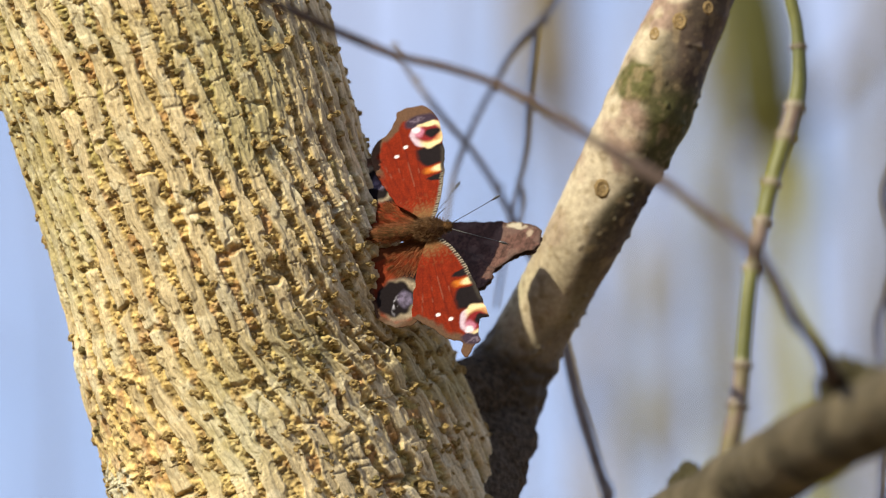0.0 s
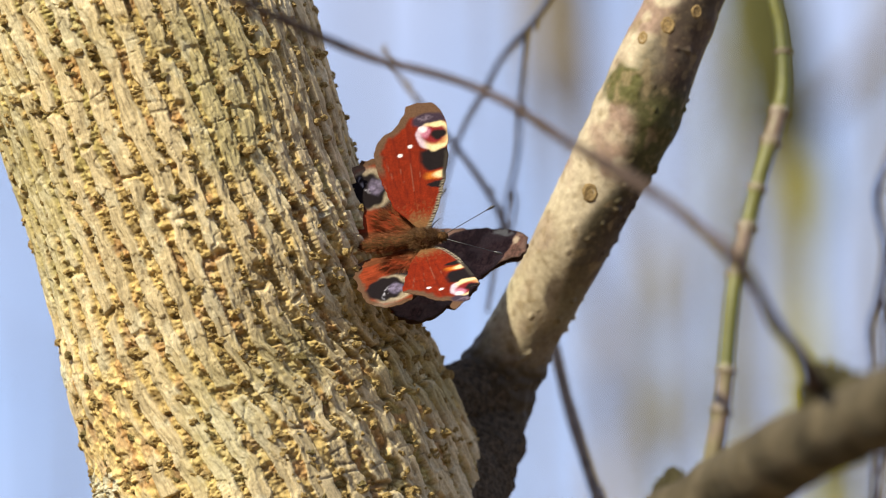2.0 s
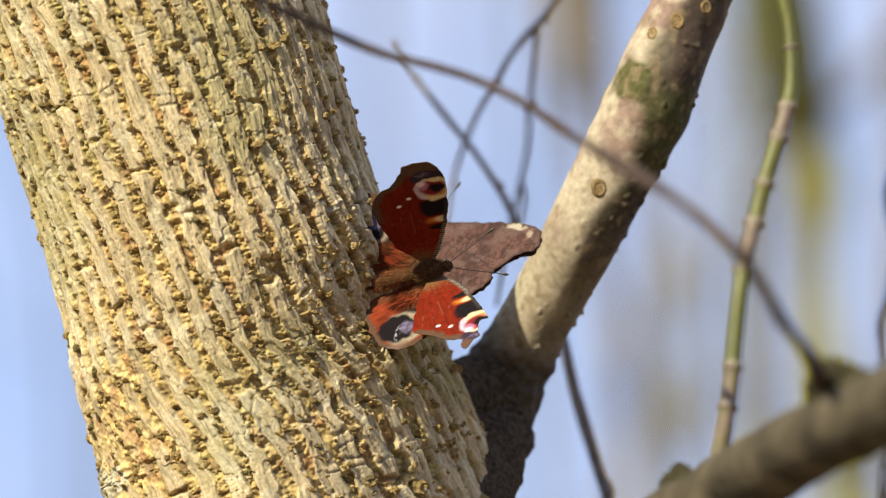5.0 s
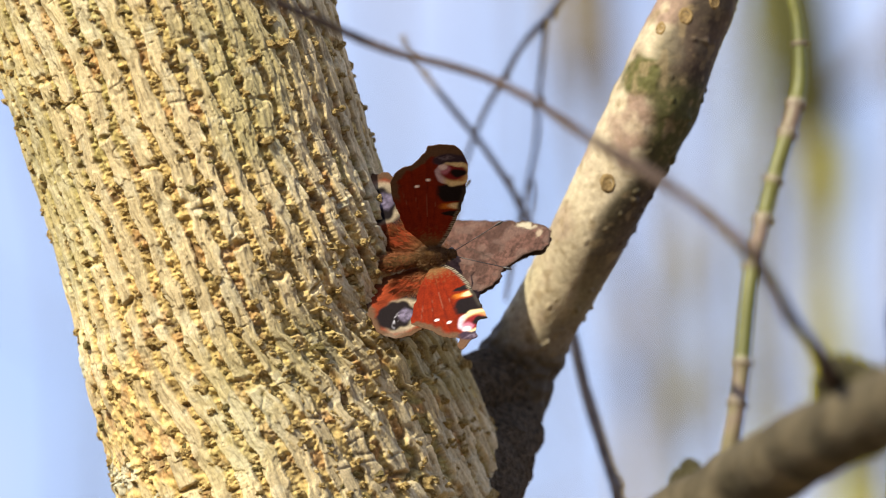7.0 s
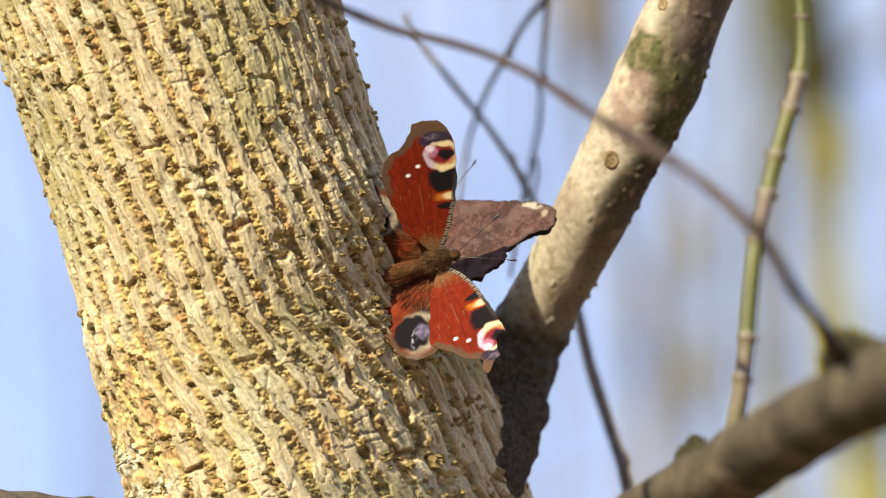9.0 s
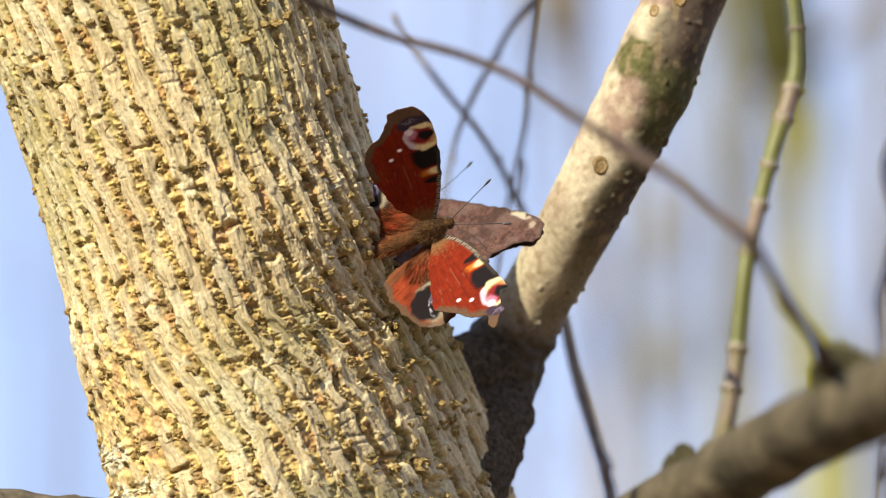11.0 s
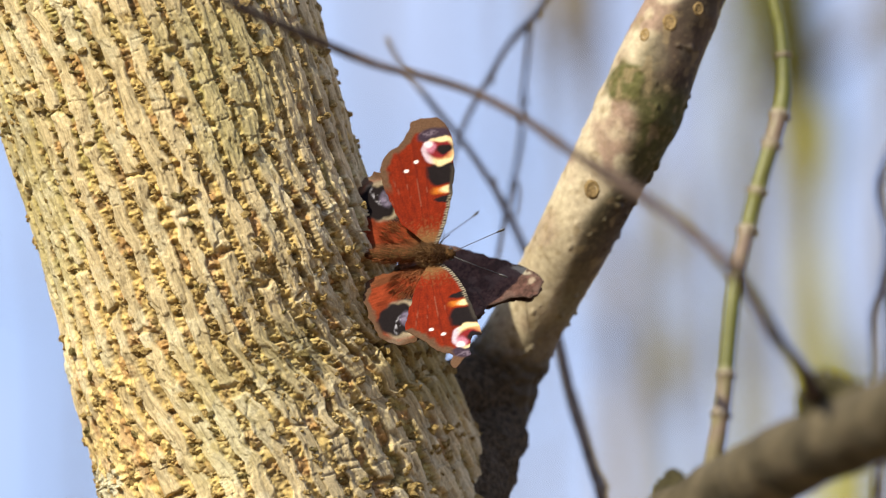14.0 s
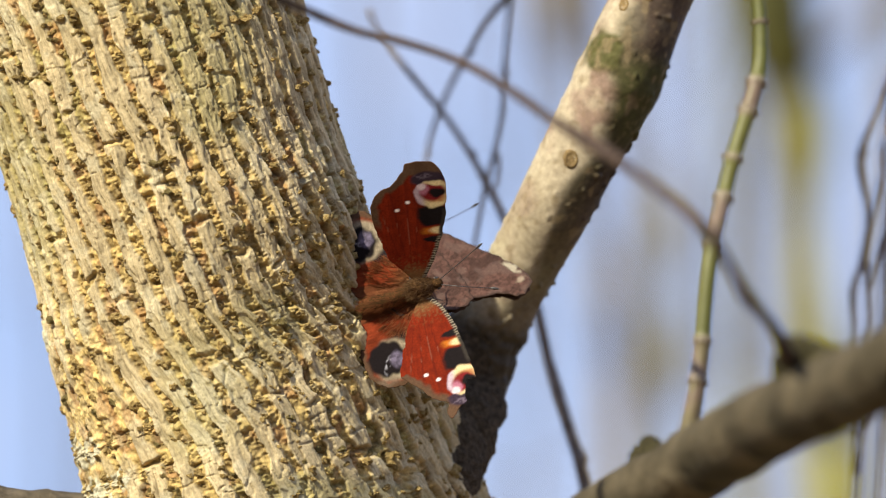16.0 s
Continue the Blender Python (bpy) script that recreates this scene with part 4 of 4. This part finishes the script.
    col = lay(col, CREAM, disc(jx, jy + 0.15 * jx, 6.4, 28.9, 2.0, 0.62, 0.3))
    for cx, cy in ((-2.75, 21.2), (-0.3, 23.2)):
        col = lay(col, (0.86, 0.74, 0.72), disc(x, y, cx, cy, 0.52, 0.40, 0.35))
    # front edge dark with pale ticks
    edge = step(1.15, 0.5, d) * ((where > 0.02) & (where < 0.30)) * step(21.5, 19.5, y)
    col = lay(col, (0.035, 0.028, 0.024), edge)
    ticks = edge * (np.sin(y * 9 + x) > 0.25) * step(15, 11, y)
    return lay(col, (0.34, 0.28, 0.21), ticks * 0.85)


def hind_top(p, d, where):
    x, y = p[:, 0], p[:, 1]
    q = np.column_stack([x, y, 0 * x])
    n1, n2 = noise3(q, 1.3, 64), noise3(q, 0.5, 65)
    jx, jy = x + (n1 - 0.5) * 0.7, y + (noise3(q, 1.3, 66) - 0.5) * 0.7
    fib = noise3(np.column_stack([x * 0.12, y, 0 * x]), 0.35, 67)
    # rusty fur along the body, dusky towards the front
    col = np.tile(np.array([0.16, 0.026, 0.009]), (len(x), 1)) * (0.45 + 0.5 * n1 + 0.7 * fib)[:, None]
    col = lay(col, np.outer(0.5 + fib, (0.12, 0.055, 0.024)), step(6.0, 2.0, np.hypot(x + 1, y)))
    col = lay(col, np.outer(0.5 + fib, (0.10, 0.045, 0.02)), 0.7 * step(2.2, 0.8, y + (fib - 0.5) * 1.5))
    col = lay(col, BROWN * 1.2, step(1.7, 0.8, d + (n1 - 0.5)) * ((where > 0.25) & (where < 0.80)))
    # broad pale ring round a black eye with a violet heart
    col = lay(col, BLACK * 2.2, disc(jx, jy, -7.6, 8.6, 3.4, 2.0, 0.3))
    col = lay(col, np.outer(0.75 + 0.5 * n2, (0.27, 0.215, 0.155)), disc(jx, jy, -10.6, 12.2, 5.0, 5.0, 0.12) * step(-12.6, -9.6, jx + 0.25 * jy))
    col = lay(col, (0.16, 0.115, 0.085), disc(jx, jy, -13.4, 17.0, 3.4, 1.0, 0.5) * 0.6)
    col = lay(col, BLACK, disc(jx, jy, -11.8, 11.6, 4.4, 4.2, 0.12))
    col = lay(col, (0.17, 0.14, 0.22), disc(jx, jy, -9.6, 12.4, 1.5, 2.0, 0.3) * (0.35 + 0.7 * n2))
    return lay(col, (0.36, 0.34, 0.40), disc(jx + 0.5 * jy, jy, -5.4, 13.0, 0.5, 1.8, 0.4) * step(0.45, 0.65, n2))


def under_side(p, d, where):
    """Brown bark-like underside: fine wavy dark lines, a dusky band and mauve-grey dusting."""
    x, y = p[:, 0], p[:, 1]
    q = np.column_stack([x, y, 0 * x])
    n1, n2, n3 = noise3(q, 2.4, 68), noise3(q, 0.8, 69), noise3(q, 0.35, 70)
    col = np.tile(np.array([0.098, 0.050, 0.040]), (len(x), 1)) * (0.55 + 0.55 * n2 + 0.35 * n3)[:, None]
    for seed, grain_mm, deep in ((71, 0.9, 0.55), (73, 1.5, 0.4)):
        net = step(0.09, 0.02, np.abs(noise3(np.column_stack([x * 0.5, y * 1.5, 0 * x]), grain_mm, seed) - 0.5))
        col = lay(col, (0.024, 0.014, 0.012), deep * net)
    col = lay(col, (0.042, 0.024, 0.020), 0.55 * step(0.9, 0.1, np.abs(y - 16.5 + 1.2 * np.sin(x * 0.9)) - 1.3))
    col = lay(col, (0.135, 0.085, 0.072), 0.5 * step(0.5, 0.75, n1))
    return lay(col, (0.05, 0.032, 0.026), 0.7 * step(0.8, 0.25, d + (n3 - 0.5) * 0.6))


def fore_under(p, d, where):
    col = under_side(p, d, where)
    q = np.column_stack([p, 0 * p[:, 0]])
    j = (noise3(q, 0.7, 72) - 0.5) * 1.2
    col = lay(col, (0.36, 0.31, 0.23), disc(p[:, 0] + j, p[:, 1] + j, 6.2, 22.2, 0.9, 2.4, 0.35))
    return lay(col, (0.35, 0.27, 0.2), disc(p[:, 0] + j, p[:, 1], 4.6, 26.2, 1.2, 0.7, 0.4) * 0.8)


def wing(name, outline, side, top, low, ragged=0.35, seed=0):
    """A wing of two sheets 0.12 mm apart, scaled at the rim; side 1 is the left wing, -1 the right. Millimetres, hinge at the origin."""
    poly = closed_curve(outline, 8)
    w = np.column_stack([poly, np.zeros(len(poly))])
    out = noise3(w, 1.1, 80 + seed) - 0.5
    c = poly - poly.mean(0)
    poly = poly + c / np.linalg.norm(c, axis=1)[:, None] * (out * 2 * ragged * step(3, 9, np.hypot(*poly.T)))[:, None]
    g = 0.26
    lo, hi = poly.min(0) - g, poly.max(0) + g
    nx, ny = int((hi[0] - lo[0]) / g) + 2, int((hi[1] - lo[1]) / g) + 2
    gx, gy = np.meshgrid(lo[0] + np.arange(nx) * g, lo[1] + np.arange(ny) * g, indexing="ij")
    p = np.column_stack([gx.ravel(), gy.ravel()])
    ins = inside(poly, p)
    d, where = rim(poly, p)
    keep = ins | (d < g * 0.75)
    # pull the outer points onto the rim
    pull = keep & ~ins
    near = np.zeros_like(p)
    k = where * len(poly)
    i0 = np.floor(k).astype(int) % len(poly)
    f = (k - np.floor(k))[:, None]
    near = poly[i0] * (1 - f) + poly[(i0 + 1) % len(poly)] * f
    p[pull] = near[pull]
    d[pull] = 0
    idx = -np.ones(len(p), int)
    idx[keep] = np.arange(keep.sum())
    q = p[keep]
    dd, ww = d[keep], where[keep]
    bow = 0.0009 * (q[:, 1] ** 2) * -0.6 + 0.10 * np.sin(q[:, 0] * 1.1) * step(3, 12, q[:, 1]) * 0.6
    n = len(q)
    thick = 0.06
    va = np.column_stack([q[:, 0], side * SPAN * q[:, 1], bow + thick]) * MM
    vb = np.column_stack([q[:, 0], side * SPAN * q[:, 1], bow - thick]) * MM
    faces = []
    grid = idx.reshape(nx, ny)
    for i in range(nx - 1):
        for j in range(ny - 1):
            a, b, c2, d2 = grid[i, j], grid[i + 1, j], grid[i + 1, j + 1], grid[i, j + 1]
            if min(a, b, c2, d2) < 0:
                continue
            faces.append((a, b, c2, d2) if side > 0 else (d2, c2, b, a))
    edge = {}
    for fc in faces:
        for u, v in zip(fc, fc[1:] + fc[:1]):
            edge[(u, v)] = 1
    walls = [(u, u + n, v + n, v) for (u, v) in edge if (v, u) not in edge]
    allf = faces + [tuple(x + n for x in reversed(fc)) for fc in faces] + [tuple(int(x) for x in wl) for wl in walls]
    allf = [tuple(int(x) for x in fc) for fc in allf]
    tint = np.vstack([top(q, dd, ww), low(q, dd, ww)])
    me = mesh_from(name, np.vstack([va, vb]), allf, np.clip(tint, 0.004, 1))
    me.materials.append(WING)
    return me


def spun(name, prof, segs=18, wobble=0.0, seed=0, squash=1.0):
    """A body part along x from (x, radius) rows in mm."""
    bm = bmesh.new()
    rings = []
    for x, r in prof:
        ring = []
        for j in range(segs):
            a = 2 * math.pi * j / segs
            k = 1 + wobble * noise.noise(Vector((x * 1.3, math.cos(a) * 2 + seed, math.sin(a) * 2)))
            ring.append(bm.verts.new((x * MM, r * k * math.cos(a) * MM, r * k * squash * math.sin(a) * MM)))
        rings.append(ring)
    for a, b in zip(rings, rings[1:]):
        for j in range(segs):
            bm.faces.new((a[j], b[j], b[(j + 1) % segs], a[(j + 1) % segs]))
    bm.faces.new(list(reversed(rings[-1])))
    bm.faces.new(rings[0])
    bmesh.ops.recalc_face_normals(bm, faces=bm.faces)
    return bm


def hairs(name, centre, radii, count, length, seed, sweep=(-1, 0, 0.3)):
    """A pelt of fine tapered hairs on an ellipsoid, mm."""
    rng = random.Random(seed)
    v, f = [], []
    for _ in range(count):
        d = Vector((rng.gauss(0, 1), rng.gauss(0, 1), rng.gauss(0, 1))).normalized()
        if d.z < -0.5:
            continue
        a = Vector((centre[0] + d.x * radii[0], centre[1] + d.y * radii[1], centre[2] + d.z * radii[2])) * 0.97
        tip = a + (d + Vector(sweep) * 0.9 + Vector((rng.gauss(0, .25), rng.gauss(0, .25), rng.gauss(0, .25)))).normalized() * length * rng.uniform(0.6, 1.3)
        s = d.cross(Vector((0.3, 0.5, 0.8))).normalized() * 0.07
        u = d.cross(s).normalized() * 0.07
        k = len(v)
        v += [(a + s) * MM, (a - s * 0.5 + u) * MM, (a - s * 0.5 - u) * MM, tip * MM]
        f += [(k, k + 1, k + 3), (k + 1, k + 2, k + 3), (k + 2, k, k + 3)]
    return mesh_from(name, v, f, None, False)


FURLIGHT = plain_material("tawny_hair", (0.11, 0.036, 0.014), (0.29, 0.105, 0.042), 900, 0.8, 0.1, 0.0)
HINGE = 1.5


def butterfly(label, torn):
    root = thing("butterfly", at(0, -22, 0), label, "butterfly", "butterflies on the trunk")
    part("thorax", spun("thorax", [(-3.6, 0.8), (-3.0, 1.5), (-1.6, 2.1), (0, 2.35), (1.6, 2.1), (2.8, 1.5), (3.4, 0.8)], 20, 0.12, 1), FUR, root)
    part("pelt", hairs("pelt", (0, 0, 0.2), (3.6, 2.3, 2.1), 1800, 1.2, 3), PELT, root, "olive-brown hair of the thorax")
    part("abdomen", spun("abdomen", [(-3.0, 1.4), (-4.2, 1.7), (-5.0, 1.6), (-6.2, 1.85), (-7.0, 1.7), (-8.4, 1.8), (-9.2, 1.6), (-10.6, 1.6), (-11.4, 1.35), (-12.8, 1.2), (-14.0, 0.7), (-14.8, 0.3)], 18, 0.08, 2), FUR, root, "dark brown banded abdomen")
    part("down", hairs("down", (-7.5, 0, 0.0), (6.5, 1.85, 1.5), 1100, 1.8, 5, (-2.2, 0, 0.0)), FURLIGHT, root, "long brown hair of the abdomen")
    head = part("head", spun("head", [(3.0, 0.7), (3.4, 1.15), (4.1, 1.3), (4.8, 1.1), (5.3, 0.5)], 14, 0.1, 4), FUR, root)
    for s in (1, -1):
        e = lump("eye", 0.62 * MM, 1, (0.9, 0.7, 1), 2)
        ob = part("eye", e, CHITIN, head)
        ob.location = (4.2 * MM, s * 1.05 * MM, 0.15 * MM)
        tip = Vector((14.8, s * 4.6, 2.5 if s > 0 else -1.0))
        keys = [(4.7 * MM, s * 0.5 * MM, 0.5 * MM, 0.10 * MM), (9.5 * MM, s * 2.4 * MM, 1.6 * MM, 0.085 * MM), (tip.x * MM, tip.y * MM, tip.z * MM, 0.09 * MM)]
        ant = part("antenna", tube("antenna", keys, 8, 24), CHITIN, root)
        ck = [tuple((tip + Vector((k, s * 0.42 * k, 0.08 * k))) * MM) + (r * MM,) for k, r in ((-0.2, 0.10), (0.4, 0.24), (1.0, 0.30), (1.5, 0.22), (1.8, 0.08))]
        part("club", tube("club", ck, 8, 12), CHITIN, ant)
        for k, (lx, ly) in enumerate([(2.2, 4.6), (0.2, 5.2), (-1.8, 5.0)]):
            keys = [(lx * 0.5 * MM, s * 1.0 * MM, -1.4 * MM, 0.2 * MM), (lx * 0.9 * MM, s * ly * 0.6 * MM, -2.2 * MM, 0.16 * MM), (lx * 1.1 * MM, s * ly * 0.75 * MM, -5.4 * MM, 0.12 * MM), (lx * 1.5 * MM, s * ly * 0.9 * MM, -6.6 * MM, 0.09 * MM)]
            part("leg", tube("leg", keys, 6, 16), CHITIN, root)
    wings = {}
    for s in (1, -1):
        fore, hind = (FORE_TORN if s < 0 else FORE, HIND) if torn else (FORE_LEAN, HIND_LEAN)
        for name, me, z in (("forewing", wing("forewing", fore, s, fore_top, fore_under, 0.25 if torn else 0.42, s + 2), 0.35), ("hindwing", wing("hindwing", hind, s, hind_top, under_side, 0.5, s + 5), -0.1)):
            ob = part(name, me, None, root, "torn rust-red forewing with a pale-ringed eye" if name == "forewing" and torn and s < 0 else "")
            ob.location = (0, s * HINGE * MM, z * MM)
            wings[name, s] = ob
            if name == "hindwing":
                part("hair", hairs("hair", (-5.6, s * 3.2, 0.0), (5.2, 3.4, 0.25), 900, 2.2, 9 + s, (-2.0, s * 1.4, 0.15)), FURLIGHT, ob, "long rusty hair of the hindwing base")
    return root, wings


FIRST, FIRST_WINGS = butterfly("rust-red butterfly with eyed wings spread, beating against the trunk", True)
SECOND, SECOND_WINGS = butterfly("dark brown butterfly clinging to the bark with closed wings", False)

# ---------------------------------------------------------------- what moves
# seconds; mm right and up; turn of the body; lift of the upper (left) and lower (right) wings; their sweep forward, degrees
BEATS = [
    (0.00, -3.0, 4.4, 7, -30, 22, -11, 10),
    (0.50, -2.8, 4.4, 5, -30, 20, -14, 11),
    (1.00, -2.9, 4.5, 6, -31, 18, -13, 10),
    (1.50, -3.0, 3.8, 8, -25, 29, -8, 11),
    (1.80, -2.0, 3.4, 7, -28, 25, -5, 13),
    (2.00, -1.3, 3.2, 7, -19, 61, -3, 14),
    (2.20, -1.1, 3.4, 11, -24, 30, 1, 13),
    (2.50, -0.9, 3.8, 16, 29, 70, 7, 12),
    (2.70, -1.0, 3.3, 14, 0, 42, 5, 10),
    (3.00, -1.2, 2.6, 11, 34, 64, 3, 6),
    (3.20, -1.0, 1.8, 8, 6, 32, 6, 11),
    (3.50, -0.7, 0.5, 4, 37, 55, 10, 19),
    (3.80, -1.2, -3.2, 13, 22, 30, 12, 14),
    (4.00, -1.5, -5.7, 19, 53, 38, 13, 11),
    (4.20, -1.6, -5.5, 18, -12, 32, 11, 11),
    (4.60, -1.8, -5.2, 16, 28, 34, 8, 11),
    (5.00, -2.0, -4.9, 15, 44, 56, 5, 11),
    (5.40, -2.2, -4.6, 13, -4, 30, 2, 10),
    (5.80, -2.4, -4.3, 11, 26, 44, -1, 10),
    (6.30, -2.7, -4.0, 9, 38, 62, -5, 10),
    (6.50, -2.8, -3.8, 8, -15, 40, -7, 10),
    (6.70, -3.0, -3.4, 8, -14, 38, 0, 10),
    (7.00, -3.2, -2.8, 9, 41, 50, 10, 10),
    (7.20, -3.1, -1.0, 15, -14, 38, 8, 11),
    (7.50, -2.9, 1.8, 25, 36, 77, 6, 13),
    (7.70, -4.0, -3.8, 21, 14, 36, 4, 10),
    (8.00, -5.6, -12.1, 15, 48, 59, 2, 6),
    (8.20, -4.5, -11.9, 18, -4, 30, 3, 6),
    (8.50, -2.9, -11.6, 23, 20, 29, 5, 6),
    (8.80, -3.1, -9.7, 20, -6, 25, 8, 7),
    (9.00, -3.2, -8.5, 18, 14, 33, 10, 8),
    (9.20, -3.1, -7.7, 18, 38, 40, 10, 8),
    (9.60, -2.8, -6.2, 19, 4, 30, 9, 9),
    (10.00, -2.6, -4.7, 20, 42, 56, 8, 10),
    (10.40, -2.3, -3.2, 21, 0, 32, 7, 10),
    (10.80, -2.0, -1.7, 22, 46, 44, 6, 11),
    (11.30, -1.7, 0.2, 24, 6, 28, 4, 12),
    (11.50, -1.6, 1.0, 24, 64, 31, 4, 12),
    (11.70, -2.4, 1.4, 30, 12, 36, 8, 12),
    (12.00, -3.7, 2.1, 40, 63, 41, 14, 12),
    (12.20, -4.0, 3.5, 31, 12, 38, 12, 18),
    (12.50, -4.4, 5.5, 18, 45, 52, 8, 26),
    (12.70, -3.2, 5.3, 16, 30, 54, 10, 25),
    (13.00, -1.3, 4.9, 14, 38, 72, 14, 23),
    (13.20, -1.2, 4.4, 9, 10, 42, 6, 25),
    (13.50, -1.0, 3.6, 2, 23, 56, -6, 27),
    (13.70, -0.7, 1.9, 2, 46, 74, -8, 21),
    (14.00, -0.2, -0.7, 1, -18, 38, -10, 12),
    (14.20, 0.2, -2.7, 4, 44, 42, -6, 7),
    (14.50, 0.8, -5.7, 9, -18, 36, 1, -1),
    (14.70, 1.1, -7.9, 5, 36, 42, -1, -1),
    (15.00, 1.6, -11.2, -2, -23, 30, -5, -1),
    (15.20, 1.3, -12.2, 1, -22, 30, 4, 7),
    (15.50, 0.8, -13.7, 6, 43, 63, 22, 18),
    (15.80, 1.5, -14.5, 13, 0, 30, 15, 6),
    (16.00, 2.0, -15.1, 18, 29, 24, 14, -2),
]
# seconds; mm right and up of the second one's head; degrees by which it has turned clockwise; lift of its wings
CLING = [
    (0.0, -6.6, 5.0, 10.5, 80),
    (0.5, -6.6, 4.9, 10.5, 80),
    (1.0, -6.7, 5.2, 10.5, 80),
    (1.5, -6.8, 5.1, 10.5, 80),
    (2.0, -6.9, 4.5, 10.5, 80),
    (2.5, -6.9, 4.7, 10.5, 80),
    (3.0, -6.7, 5.1, 10.5, 80),
    (3.5, -6.6, 5.6, 10.5, 80),
    (4.0, -6.3, 4.7, 10.5, 80),
    (6.5, -5.5, 4.8, 11.5, 80),
    (7.0, -5.7, 4.3, 11.5, 80),
    (7.5, -5.6, 4.2, 11.5, 80),
    (8.0, -5.4, 3.2, 11.5, 80),
    (8.5, -5.3, 3.3, 11.9, 80),
    (9.0, -5.3, 4.0, 12.3, 80),
    (11.5, -5.0, 5.6, 20.5, 80),
    (12.0, -4.7, 5.0, 20.5, 80),
    (12.5, -5.1, 5.3, 20.5, 80),
    (13.0, -4.8, 5.5, 21.5, 80),
    (13.5, -4.1, 4.4, 22.5, 80),
    (14.0, -2.6, 1.3, 26.5, 80),
    (14.5, -2.5, 2.3, 28.5, 80),
    (15.0, -1.5, -3.9, 34.5, 80),
    (15.5, 0.4, -2.9, 33.5, 80),
    (16.0, 1.1, -2.1, 34.5, 80),
]


def wing_pose(side, name, lift, sweep, low=None, hinge=HINGE, tuck=0):
    """A wing's pose on its body; the hindwing keeps under the forewing and lags behind it."""
    z = 0.35
    if name == "hindwing":
        z, sweep, lift = (-0.1, 0.35 * sweep, lift) if low is None else (-2.6 if lift < 0 else -2.2, 0.35 * sweep, 0.8 * lift if lift < 0 else low + 0.1 * lift) if side > 0 else (-1.8, 0.8 * sweep + tuck, lift - 8)
    return Matrix.Translation((0, side * hinge * MM, z * MM)) @ pose(0, 0, 0, side * lift, 0, 0) @ pose(0, 0, 0, 0, 0, -side * sweep)


def motions():
    # head to the right, back to the camera
    rows = [(t, FORK @ Matrix.Translation((x * MM, -0.0175, z * MM)) @ pose(0, 0, 0, 90, 0, 0) @ pose(0, 0, 0, 0, 0, turn) @ pose(0, 0, 0, 0, -6.7, 0)) for t, x, z, turn, *_ in BEATS]
    walk(FIRST, rows)
    # lift of the upper hindwing, and how far the lower one slides under its forewing
    tuck = [(float(np.interp(b[0], [7.3, 8, 9.2, 10.5], [-13, 8, 3, -13])), float(np.interp(b[0], [9.2, 11.3, 12.2, 12.5, 13.7, 14.2, 15.0, 15.5, 16.0], [4, 17, 17, 26, 22, 4, 4, 26, 4]))) for b in BEATS]
    for (name, side), ob in FIRST_WINGS.items():
        k = 3 if side > 0 else 4
        walk(ob, [(b[0], wing_pose(side, name, b[k + 1], b[k + 3], u[0], HINGE, u[1])) for b, u in zip(BEATS, tuck)])
    rows = []
    for t, x, z, turn, lift in CLING:
        m = FORK @ Matrix.Translation(((x + 1.8) * MM, float(np.interp(t, [12.5, 14.5], [0.010, 0.008])), z * MM)) @ pose(0, 0, 0, 0, turn, 0)
        # head up, back to the right, left side to the camera
        up, dorsal = Vector((0.24, 0.66, 0.71)).normalized(), Vector((0.954, 0, -0.32))
        dorsal = (dorsal - up * dorsal.dot(up)).normalized()
        left = dorsal.cross(up)
        r = Matrix((up, left, dorsal)).transposed().to_4x4()
        rows.append((t, m @ r @ Matrix.Translation((-0.004, 0, 0))))
    walk(SECOND, rows)
    for (name, side), ob in SECOND_WINGS.items():
        walk(ob, [(c[0], wing_pose(side, name, c[4] - 18 if side > 0 else c[4] + 38, 4, None, HINGE if side > 0 else -0.9)) for c in CLING])


motions()
